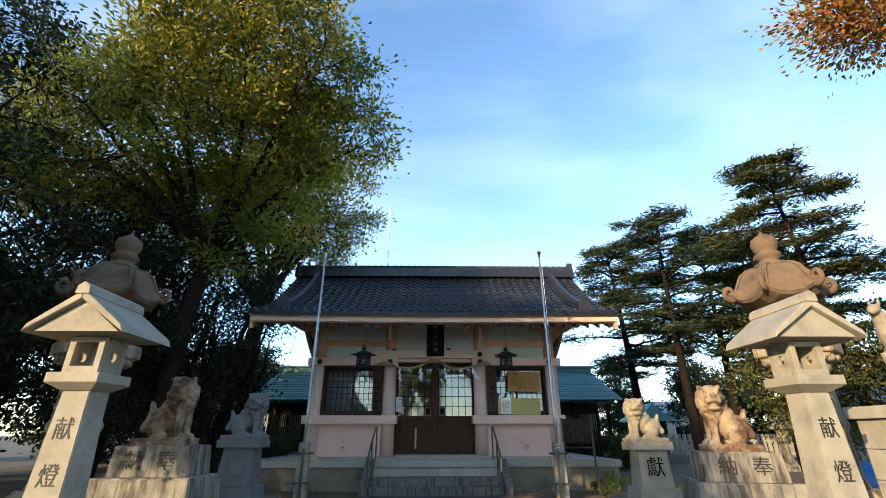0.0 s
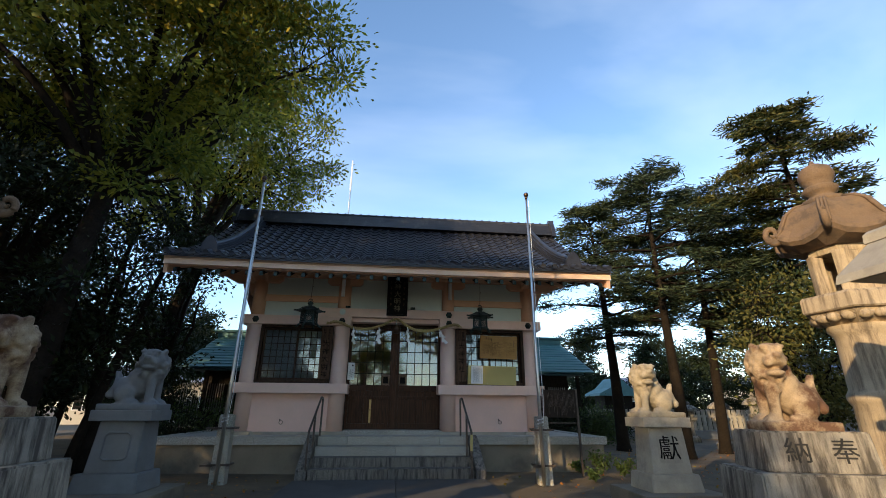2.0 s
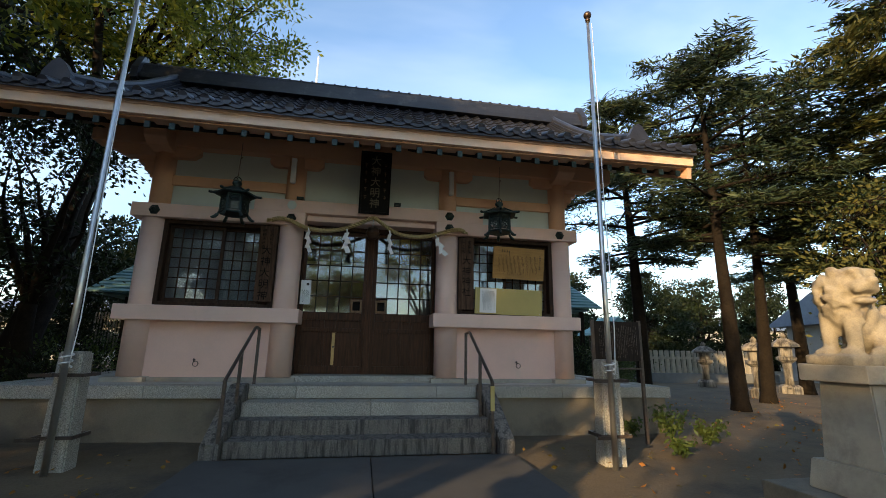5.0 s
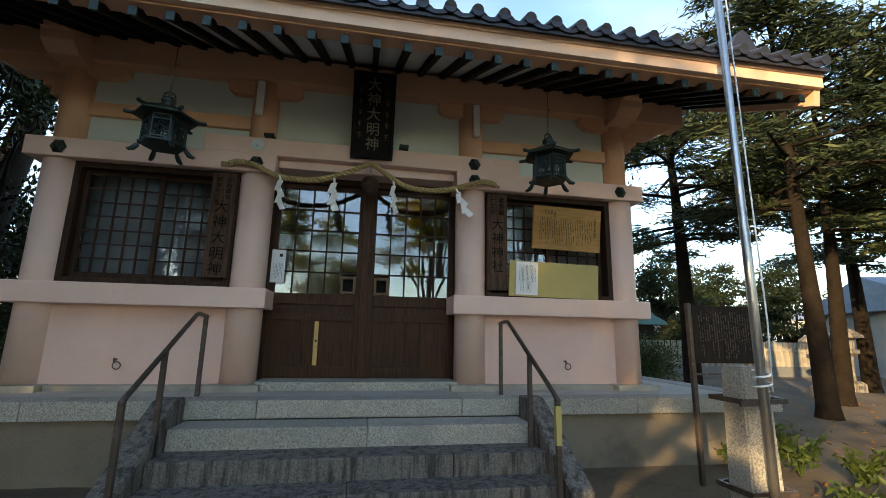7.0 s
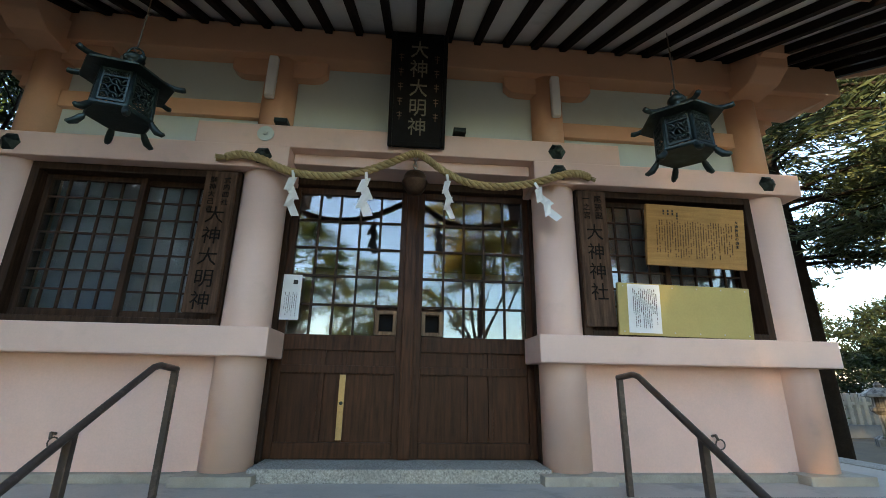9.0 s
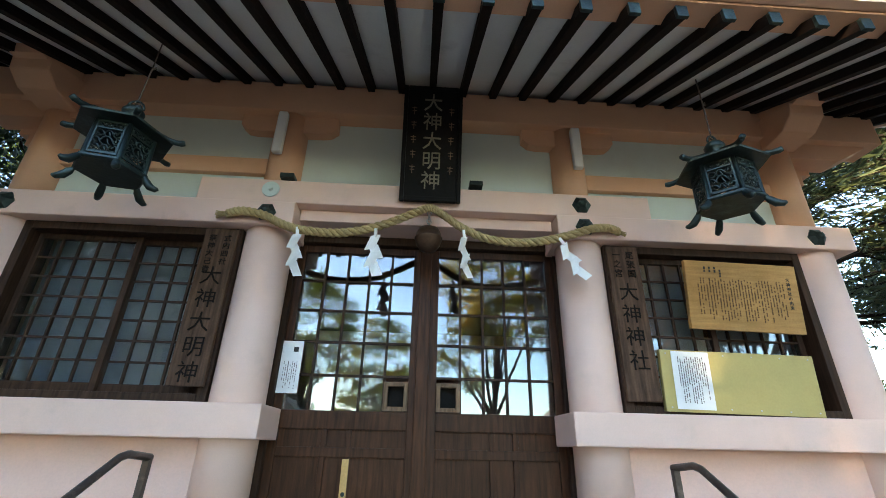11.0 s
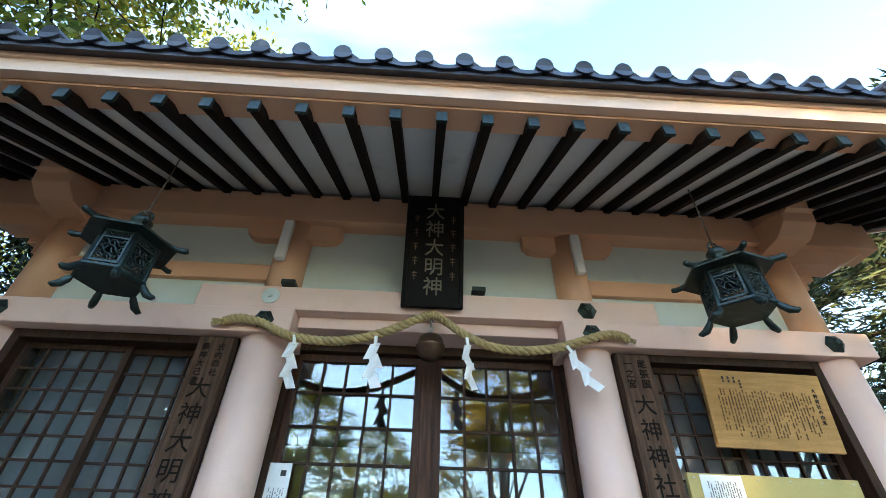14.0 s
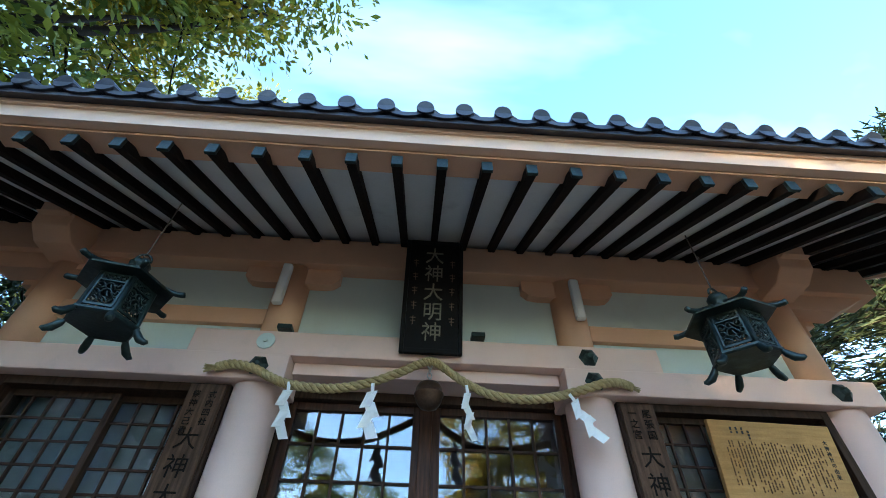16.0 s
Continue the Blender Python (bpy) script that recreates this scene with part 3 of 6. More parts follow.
def lattice_window(x0, x1, cols, rows):
    """Two sliding sashes with small panes in a deep dark frame."""
    z0, z1 = 1.845, 3.25
    win = part("window", box(B(), x0 + 0.07, x1 - 0.07, 15.08, 15.34, z1 - 0.07, z1, 0.006), TIMBER, hall, "dark brown timber window with small panes")
    for nm, a, b, c, d in (("jamb", x0, x0 + 0.07, z0, z1), ("jamb", x1 - 0.07, x1, z0, z1), ("sill", x0 + 0.07, x1 - 0.07, z0, z0 + 0.06)):
        part(nm, box(B(), a, b, 15.08, 15.34, c, d, 0.006), TIMBER, win)
    mid = (x0 + x1) / 2
    for s, (a, b) in enumerate(((x0 + 0.07, mid + 0.03), (mid - 0.03, x1 - 0.07))):
        y = 15.20 + 0.05 * s
        sash = B()
        za, zb = z0 + 0.06, z1 - 0.07
        for u, v, c, d in ((a, a + 0.05, za, zb), (b - 0.05, b, za, zb), (a + 0.05, b - 0.05, za, za + 0.07), (a + 0.05, b - 0.05, zb - 0.05, zb)):
            box(sash, u, v, y - 0.02, y + 0.02, c, d, 0.004)
        part("sash", sash, TIMBER, win)
        w, h = (b - a - 0.10) / cols, (zb - za - 0.12) / rows
        for i in range(1, cols):
            part("glazing_bar", box(B(), a + 0.05 + i * w - 0.008, a + 0.05 + i * w + 0.008, y - 0.014, y + 0.012, za + 0.07, zb - 0.05), TIMBER, win)
        for j in range(1, rows):
            part("glazing_bar", box(B(), a + 0.05, b - 0.05, y - 0.011, y + 0.010, za + 0.07 + j * h - 0.008, za + 0.07 + j * h + 0.008), TIMBER, win)
        for i in range(cols):
            for j in range(rows):
                p = B()
                tilt = Matrix.Translation((a + 0.05 + (i + 0.5) * w, y + 0.004, za + 0.07 + (j + 0.5) * h)) @ pose(0, 0, 0, random.uniform(-0.5, 0.5), 0, random.uniform(-0.5, 0.5))
                box(p, -w / 2, w / 2, -0.0015, 0.0015, -h / 2, h / 2, 0, tilt)
                part("pane", p, GLASS, win).visible_shadow = False
    back = B()
    box(back, x0 + 0.03, x1 - 0.03, 15.42, 15.43, z0, z1)
    part("paper_screen", back, FROST, win, "blue-grey paper behind the glass")
    return win


lattice_window(-3.345, -1.56, 5, 7)
lattice_window(1.56, 3.355, 5, 7)

# door frame and the two leaves
DY = 15.46
q = B()
for a, b, c, d in ((-1.27, -1.17, 0.79, 3.37), (1.19, 1.29, 0.79, 3.37), (-1.17, 1.19, 3.29, 3.37)):
    box(q, a, b, DY - 0.09, DY + 0.12, c, d, 0.006)
part("door_frame", q, TIMBER, hall)


def door_leaf(x0, x1, meet, brass):
    """Glazed upper half with a grid of bars; panelled lower half."""
    a, b = min(x0, x1), max(x0, x1)
    wide_l, wide_r = (0.07, 0.115) if meet == "r" else (0.115, 0.07)
    y0, y1 = DY - 0.025, DY + 0.025
    q = B()
    box(q, a, a + wide_l, y0, y1, 0.80, 3.285, 0.006)
    box(q, b - wide_r, b, y0, y1, 0.80, 3.285, 0.006)
    la, lb = a + wide_l, b - wide_r
    for c, d in ((0.80, 0.93), (1.50, 1.57), (1.70, 1.84), (3.22, 3.285)):
        box(q, la, lb, y0 + 0.001, y1 - 0.001, c, d, 0.005)
    door = part("door_leaf", q, DOORWOOD, hall, "brown timber door leaf with glazed upper half")
    m1 = la + (lb - la) * (0.36 if meet == "r" else 0.46)
    m2 = m1 + 0.19
    q = B()
    for x in (m1, m2):
        box(q, x - 0.022, x + 0.022, y0 + 0.004, y1 - 0.004, 0.93, 1.70, 0.004)
    part("panel_bar", q, DOORWOOD, door)
    for c, d in ((0.93, 1.50), (1.57, 1.70)):
        for u, v in ((la, m1 - 0.022), (m1 + 0.022, m2 - 0.022), (m2 + 0.022, lb)):
            q = B()
            box(q, u, v, DY + 0.004, DY + 0.014, c, d)
            part("panel", q, DOORWOOD, door)
    cols, rows = 5, 5
    w, h = (lb - la) / cols, (3.22 - 1.84) / rows
    for i in range(1, cols):
        part("glazing_bar", box(B(), la + i * w - 0.010, la + i * w + 0.010, DY - 0.016, DY + 0.012, 1.84, 3.22), TIMBER, door)
    for j in range(1, rows):
        part("glazing_bar", box(B(), la, lb, DY - 0.013, DY + 0.010, 1.84 + j * h - 0.010, 1.84 + j * h + 0.010), TIMBER, door)
    for i in range(cols):
        for j in range(rows):
            if j == 0 and i == (cols - 1 if meet == "r" else 0):
                continue
            p = B()
            tilt = Matrix.Translation((la + (i + 0.5) * w, DY + 0.006, 1.84 + (j + 0.5) * h)) @ pose(0, 0, 0, random.uniform(-0.4, 0.4), 0, random.uniform(-0.4, 0.4))
            box(p, -w / 2, w / 2, -0.0015, 0.0015, -h / 2, h / 2, 0, tilt)
            part("pane", p, GLASS, door).visible_shadow = False
    # offering slot framed in light wood beside the meeting stile
    sx = lb - w if meet == "r" else la
    q = B()
    for u, v, c, d in ((sx, sx + 0.035, 1.845, 2.075), (sx + w - 0.035, sx + w, 1.845, 2.075), (sx + 0.035, sx + w - 0.035, 1.845, 1.88), (sx + 0.035, sx + w - 0.035, 2.04, 2.075)):
        box(q, u, v, DY - 0.035, DY + 0.03, c, d, 0.003)
    part("slot_frame", q, SLOTWOOD, door, "worn brown wooden frame of an offering slot")
    q = B()
    box(q, sx + 0.03, sx + w - 0.03, DY + 0.05, DY + 0.06, 1.87, 2.05)
    part("slot_back", q, LACQUER, door)
    if brass:
        q = B()
        box(q, m2 - 0.028, m2 + 0.024, y0 - 0.006, y0 + 0.006, 0.95, 1.49, 0.002)
        plate = part("brass_plate", q, BRASS, door, "long worn brass pull plate")
        q = B()
        lathe(q, [(0.016, 0), (0.016, 0.006), (0.008, 0.008)], 12)
        q.transform(Matrix.Translation((m2, y0 - 0.005, 1.25)) @ pose(0, 0, 0, 90))
        part("keyhole", q, COPPER, plate)
    return door


door_leaf(-1.175, 0.012, "r", True)
door_leaf(0.015, 1.195, "l", False)
q = B()
box(q, -0.05, 0.06, DY - 0.06, DY - 0.03, 0.80, 3.285, 0.008)
part("astragal", q, DOORWOOD, hall)

# ---- roof ----
RY, EY, RX = 17.00, 13.27, 5.12       # ridge line, eave line, half length


def eave_z(x):
    return 4.42 + 0.0015 * x * x


def roof_at(x, u):
    """A place on the front slope: u from 0 at the eave to 1 at the ridge."""
    return Vector((x, EY + (RY - EY) * u, eave_z(x) * (1 - u) + 6.80 * u - 0.26 * math.sin(math.pi * u) * (1 - 0.25 * u)))


roof = B()
for side in (0, 1):
    rows_ = []
    for j in range(13):
        u = j / 12
        row = []
        for i in range(21):
            x = -RX + 2 * RX * i / 20
            p = roof_at(x, u)
            y = p.y if side == 0 else 2 * RY - p.y
            row.append((roof.verts.new((x, y, p.z - 0.035)), roof.verts.new((x, y, p.z - 0.075))))
        rows_.append(row)
    for j in range(12):
        for i in range(20):
            for k_ in (0, 1):
                f = [rows_[j][i][k_], rows_[j][i + 1][k_], rows_[j + 1][i + 1][k_], rows_[j + 1][i][k_]]
                roof.faces.new(f if (side == 0) == (k_ == 0) else f[::-1])
    for j in range(12):
        for i in (0, 20):
            roof.faces.new([rows_[j][i][0], rows_[j + 1][i][0], rows_[j + 1][i][1], rows_[j][i][1]])
    for i in range(20):
        roof.faces.new([rows_[0][i][0], rows_[0][i][1], rows_[0][i + 1][1], rows_[0][i + 1][0]])
roof_deck = part("roof", roof, TILE, hall, "blue-grey clay pantile roof")

# soffit, fascia and rafters
SL = 0.478


def under_z(x, y):
    return 4.135 + 0.001 * x * x + SL * (y - 13.42)


q = B()
prev = None
for i in range(25):
    x = -5.04 + 10.08 * i / 24
    ring = [q.verts.new((x, y, under_z(x, y) + o)) for y, o in ((13.56, 0.0), (15.4, 0.0), (15.4, 0.03), (13.56, 0.03))]
    if prev:
        for k_ in range(4):
            q.faces.new((prev[k_], ring[k_], ring[(k_ + 1) % 4], prev[(k_ + 1) % 4]))
    else:
        q.faces.new(ring)
    prev = ring
q.faces.new(prev[::-1])
bmesh.ops.recalc_face_normals(q, faces=q.faces)
part("soffit", q, SOFFIT, hall, "white painted boards under the eave")


def eave_strip(y0, y1, o0, o1, name, material):
    """A board that follows the eave's upward curve."""
    q = B()
    prev = None
    for i in range(31):
        x = -5.10 + 10.20 * i / 30
        z = 4.20 + 0.0013 * x * x
        ring = [q.verts.new((x, y, z + o)) for y, o in ((y0, o0), (y1, o0), (y1, o1), (y0, o1))]
        if prev:
            for k_ in range(4):
                q.faces.new((prev[k_], ring[k_], ring[(k_ + 1) % 4], prev[(k_ + 1) % 4]))
        else:
            q.faces.new(ring)
        prev = ring
    q.faces.new(prev[::-1])
    bmesh.ops.recalc_face_normals(q, faces=q.faces)
    return part(name, q, material, hall)


eave_strip(13.425, 13.60, -0.022, -0.002, "eave_board", ORANGE)
eave_strip(13.355, 13.42, 0.0, 0.125, "fascia", FASCIA)
eave_strip(13.335, 13.60, 0.127, 0.195, "upper_fascia", FASCIA)
eave_strip(13.30, 13.58, 0.197, 0.215, "tile_batten", RAFTER)
for i in range(-16, 17):
    x = 0.304 * i
    if abs(x) > 4.95:
        continue
    q = B()
    z0 = under_z(x, 13.42)
    prism(q, [(13.43, z0 - 0.085), (13.43, z0), (15.3, z0 + SL * 1.87 - 0.004), (15.3, z0 + SL * 1.87 - 0.09)], x - 0.033, x + 0.033, axis="x")
    raf = part("rafter", q, RAFTER, hall)
    q = B()
    box(q, x - 0.037, x + 0.037, 13.424, 13.45, z0 - 0.088, z0 + 0.005, 0.003)
    part("rafter_cap", q, COPPER, raf, "green-black metal cap")
# gable boards
for s in (-1, 1):
    q = B()
    x0, x1 = s * 5.02, s * 5.10
    outline = []
    for j in range(9):
        p = roof_at(s * 5.07, j / 8)
        outline.append((p.y + 0.12, p.z - 0.13))
    for j in range(8, -1, -1):
        p = roof_at(s * 5.07, j / 8)
        outline.append((p.y + 0.16, p.z - 0.42))
    prism(q, outline, x0, x1, axis="x")
    part("gable_board", q, ORANGE, hall)
    q = B()
    prism(q, [(2 * RY - y, z) for y, z in outline], x0, x1, axis="x")
    part("gable_board", q, ORANGE, hall)
    q = B()
    prism(q, [(15.3, 4.86), (18.7, 4.86), (RY, 6.4)], s * 4.0, s * 4.15, axis="x")
    part("gable_wall", q, PALE, hall)
    q = B()
    box(q, s * 4.15, s * 5.0, RY - 0.15, RY + 0.15, 5.95, 6.25)
    part("ridge_beam", q, ORANGE, hall)
for s in (-1, 1):
    q = B()
    prism(q, [(15.38, 4.92), (15.38, 5.1), (RY, 6.43), (RY, 6.38)], s * 3.6, s * 5.01, axis="x")
    part("gable_soffit", q, SOFFIT, hall)

# ridge stack and the falling ridges
for k_, (w, z0, z1) in enumerate(((0.62, 6.7, 6.81), (0.54, 6.815, 6.85), (0.46, 6.855, 6.93), (0.42, 6.935, 6.97), (0.38, 6.975, 7.05), (0.34, 7.055, 7.09))):
    part("ridge_course", box(B(), -5.0, 5.0, RY - w / 2, RY + w / 2, z0, z1, 0.008), TILE, roof_deck)
for i in range(40):
    x = -5.0 + 10.0 * (i + 0.5) / 40
    q = B()
    tube(q, [(x - 0.13, RY, 7.11), (x + 0.10, RY, 7.11), (x + 0.102, RY, 7.115), (x + 0.122, RY, 7.115)], [0.105, 0.105, 0.122, 0.122], 12)
    part("ridge_cap_tile", q, TILE, roof_deck, smooth=True)
for s in (-1, 1):
    q = B()
    prism(q, [(RY - 0.36, 6.66), (RY + 0.36, 6.66), (RY + 0.33, 6.93), (RY + 0.2, 7.18), (RY + 0.12, 7.3), (RY, 7.23), (RY - 0.12, 7.3), (RY - 0.2, 7.18), (RY - 0.33, 6.93)], s * 5.0, s * 5.13, axis="x")
    box(q, s * 5.0, s * 5.2, RY - 0.05, RY + 0.05, 7.18, 7.34, 0.02)
    part("ridge_end_tile", q, TILE, roof_deck, "horned ridge-end ornament")
    for side in (0, 1):
        q = B()
        for lay, (w, o0, o1) in enumerate(((0.34, -0.02, 0.08), (0.28, 0.083, 0.12), (0.24, 0.124, 0.18))):
            prev = None
            for j in range(15):
                u = 0.10 + 0.88 * j / 14
                p = roof_at(s * 4.30, u)
                y = p.y if side == 0 else 2 * RY - p.y
                ring = [q.verts.new((s * 4.30 + a, y, p.z + o)) for a, o in ((-w / 2, o0), (w / 2, o0), (w / 2, o1), (-w / 2, o1))]
                if prev:
                    for k_ in range(4):
                        q.faces.new((prev[k_], ring[k_], ring[(k_ + 1) % 4], prev[(k_ + 1) % 4]))
                else:
                    q.faces.new(ring)
                prev = ring
            q.faces.new(prev[::-1])
        bmesh.ops.recalc_face_normals(q, faces=q.faces)
        pts = []
        for j in range(15):
            p = roof_at(s * 4.30, 0.09 + 0.89 * j / 14)
            pts.append((p.x, p.y if side == 0 else 2 * RY - p.y, p.z + 0.20))
        tube(q, pts, 0.075, 10)
        p = roof_at(s * 4.30, 0.09)
        yy = p.y if side == 0 else 2 * RY - p.y
        prism(q, [(p.x - 0.2, p.z - 0.05), (p.x + 0.2, p.z - 0.05), (p.x + 0.17, p.z + 0.2), (p.x + 0.08, p.z + 0.36), (p.x, p.z + 0.42), (p.x - 0.08, p.z + 0.36), (p.x - 0.17, p.z + 0.2)], yy - 0.06, yy + 0.04)
        part("falling_ridge", q, TILE, roof_deck, "falling ridge of stacked tiles")


# ---- things on the hall's front ----
def hanging_lantern(m):
    t = thing("hanging_lantern", "green-black bronze hexagonal lantern with pierced panels, hanging under the eave", "lantern", m, "pair of hanging lanterns")
    # origin: middle of the body's underside
    q = B()
    lathe(q, [(0.235, 0.0), (0.25, 0.012), (0.25, 0.03), (0.215, 0.045)], 6)
    part("base_plate", q, COPPER, t)
    q = B()
    lathe(q, [(0.20, 0.34), (0.345, 0.345), (0.35, 0.36), (0.26, 0.40), (0.16, 0.455), (0.075, 0.50), (0.05, 0.51)], 6)
    roof_ = part("lantern_roof", q, COPPER, t)
    for i in range(6):
        a = math.tau * i / 6
        c, s = math.cos(a), math.sin(a)
        q = B()
        tube(q, [(c * r, s * r, z) for r, z in ((0.10, 0.495), (0.20, 0.435), (0.30, 0.385), (0.36, 0.368), (0.40, 0.368), (0.425, 0.375))], [0.014, 0.017, 0.020, 0.022, 0.024, 0.022], 8)
        part("roof_rib", q, COPPER, roof_, smooth=True)
        q = B()
        tube(q, [(c * r, s * r, z) for r, z in ((0.215, 0.345), (0.222, 0.03), (0.25, -0.02), (0.285, -0.062), (0.325, -0.078), (0.345, -0.07))], [0.016, 0.018, 0.028, 0.030, 0.022, 0.012], 8)
        part("leg", q, COPPER, t, smooth=True)
        # pierced panel
        b = math.tau * (i + 0.5) / 6
        q = B()
        w, h0, h1 = 0.19, 0.05, 0.335
        for u, v, z0, z1 in ((-w / 2, w / 2, h0, h0 + 0.018), (-w / 2, w / 2, h1 - 0.018, h1), (-w / 2, w / 2, 0.262, 0.274), (-w / 2, -w / 2 + 0.012, h0, h1), (w / 2 - 0.012, w / 2, h0, h1)):
            box(q, u, v, -0.006, 0.006, z0, z1)
        for cx_, cz, r in [(dx, dz, 0.026) for dx in (-0.058, 0.0, 0.058) for dz in (0.098, 0.222)] + [(-0.066, 0.16, 0.022), (0.066, 0.16, 0.022), (0, 0.16, 0.036)] + [(dx, 0.296, 0.017) for dx in (-0.066, -0.022, 0.022, 0.066)]:
            tube(q, [(cx_ + r * math.cos(k_), 0, cz + r * math.sin(k_)) for k_ in [5.4 * j / 9 + cx_ * 40 for j in range(10)]] + [(cx_ + 0.4 * r * math.cos(k_), 0, cz + 0.4 * r * math.sin(k_)) for k_ in (5.6 + cx_ * 40, 7.5 + cx_ * 40)], 0.006, 5)
        q.transform(Matrix.Translation((0.196 * math.cos(b), 0.196 * math.sin(b), 0)) @ pose(0, 0, 0, 0, 0, math.degrees(b) + 90))
        part("pierced_panel", q, COPPER, t)
    q = B()
    lathe(q, [(0.05, 0.505), (0.055, 0.52), (0.045, 0.53), (0.075, 0.555), (0.082, 0.585), (0.06, 0.62), (0.02, 0.64), (0.008, 0.65)], 16)
    part("knob", q, COPPER, t, smooth=True)
    q = B()
    tube(q, [(0.062 * math.cos(k_), 0, 0.625 + 0.075 * math.sin(k_)) for k_ in [math.pi * j / 12 for j in range(13)]], 0.009, 7)
    part("ring", q, COPPER, t, smooth=True)
    q = B()
    tube(q, [(0.03, 0, 0.67), (0.0, 0, 0.66), (-0.02, 0, 0.685), (0.0, 0, 0.72), (0.01, 0, 1.06), (0.035, 0, 1.085), (0.04, 0, 1.06)], 0.007, 6)
    tube(q, [(0.03, 0.0, 1.06), (0.01, 0, 1.05), (0.012, 0, 1.36)], 0.006, 6)
    part("hook_rod", q, RAIL, t, "thin rusty hook rod", smooth=True)
    return t


lan = hanging_lantern(pose(-2.02, 14.08, 3.11, 0, 0, 12))
lan.scale = (0.84, 0.84, 0.84)
copy_thing(lan, pose(2.02, 14.08, 3.09, 0, 0, 17))

# name plaque
plq = thing("name_plaque", "black lacquered shrine name plaque with gold characters, leaning under the eave", "plaque", pose(0.01, 14.925, 3.53, 13.0))
plq.scale = (1.08, 1.0, 1.075)
q = B()
box(q, -0.225, 0.225, 0.0, 0.03, 0.02, 0.98, 0.006)
part("panel", q, LACQUER, plq)
q = B()
for a, b, c, d in ((-0.245, -0.21, -0.01, 1.0), (0.21, 0.245, -0.01, 1.0), (-0.21, 0.21, -0.01, 0.03), (-0.21, 0.21, 0.965, 1.0)):
    box(q, a, b, -0.02, 0.04, c, d, 0.008)
part("frame", q, LACQUER, plq)
for i, ch in enumerate("大神大明神"):
    part("character", text_mesh(ch, 0.165, 0.004, GOLD, Matrix.Translation((0.0, -0.004, 0.845 - 0.172 * i)) @ FACE), GOLD, plq, "gold character")
for sx in (-0.155, 0.155):
    for i in range(5):
        q = B()
        box(q, sx - 0.022, sx + 0.022, -0.003, 0.002, 0.80 - i * 0.13, 0.805 - i * 0.13)
        box(q, sx - 0.018, sx + 0.02, -0.003, 0.002, 0.775 - i * 0.13, 0.78 - i * 0.13)
        box(q, sx - 0.003, sx + 0.003, -0.0035, 0.002, 0.745 - i * 0.13, 0.815 - i * 0.13)
        part("small_writing", q, BRONZE, plq)

# sacred rope with paper streamers
rope = thing("sacred_rope", "twisted straw rope slung across the doorway with white paper streamers", "rope")
ctrl = [(-1.64, 3.30), (-1.53, 3.33), (-1.35, 3.30), (-1.20, 3.23), (-1.05, 3.185), (-0.85, 3.165), (-0.66, 3.175), (-0.45, 3.23), (-0.25, 3.315), (-0.08, 3.405), (0.02, 3.44), (0.12, 3.385), (0.28, 3.27), (0.49, 3.175), (0.74, 3.15), (0.96, 3.175), (1.17, 3.23), (1.40, 3.31), (1.54, 3.325), (1.63, 3.295)]


def on_rope(s):
    s = max(0.0, min(0.9999, s)) * (len(ctrl) - 1)
    i = int(s)
    f = s - i
    p0, p1, p2, p3 = (ctrl[max(0, min(len(ctrl) - 1, i + k))] for k in (-1, 0, 1, 2))
    return [0.5 * (2 * b + (c - a) * f + (2 * a - 5 * b + 4 * c - d) * f * f + (3 * b - a - 3 * c + d) * f ** 3) for a, b, c, d in zip(p0, p1, p2, p3)]


for k_ in range(3):
    q = B()
    pts = []
    for j in range(241):
        x, z = on_rope(j / 240)
        a = j / 240 * 150 + math.tau * k_ / 3
        pts.append((x, 14.90 + 0.018 * math.cos(a), z + 0.018 * math.sin(a)))
    tube(q, pts, 0.021, 7)
    part("strand", q, ROPE, rope, smooth=True)
for x0, x1, z0, z1, wide in ((-1.63, -1.73, 3.30, 3.29, 1.5), (1.62, 1.69, 3.298, 3.27, 0.6)):
    q = B()
    for i in range(26):
        a, r = random.uniform(0, math.tau), random.uniform(0.2, 1) * 0.03
        tube(q, [(x0, 14.9 + 0.4 * r * math.cos(a), z0 + 0.4 * r * math.sin(a)), (x1, 14.9 + r * math.cos(a), z1 + wide * r * math.sin(a))], [0.006, 0.003], 4)
    part("frayed_end", q, ROPE, rope, "frayed straw end")


def streamer(x, z, lean, turn):
    """A folded zigzag strip of white paper."""
    t = part("paper_streamer", B(), PAPER, rope, "folded white paper streamer")
    bm_ = B()
    box(bm_, -0.012, 0.012, -0.004, 0.004, -0.06, 0.02)
    x0, z0 = 0.0, -0.05
    for fold in range(4):
        w, h = 0.075, 0.125
        dx, dy = (0.028 if fold % 2 else -0.034), (0.012 if fold % 2 else -0.012)
        y0 = dy
        a = [(x0 - w / 2, y0, z0), (x0 + w / 2, y0 + 0.02, z0 + 0.012), (x0 + w / 2 + dx * 1.5, y0 + 0.03, z0 - h + 0.02), (x0 - w / 2 + dx * 1.5, y0 - 0.01, z0 - h)]
        top = [bm_.verts.new(v) for v in a]
        bot = [bm_.verts.new((v[0], v[1] + 0.003, v[2])) for v in a]
        bm_.faces.new(top)
        bm_.faces.new(bot[::-1])
        for i in range(4):
            bm_.faces.new((top[i], bot[i], bot[(i + 1) % 4], top[(i + 1) % 4]))
        x0, z0 = x0 + dx * 0.8, z0 - 0.075
    bmesh.ops.recalc_face_normals(bm_, faces=bm_.faces)
    bm_.transform(Matrix.Translation((x, 14.87, z)) @ pose(0, 0, 0, 0, lean, turn))
    bm_.to_mesh(t.data)
    bm_.free()


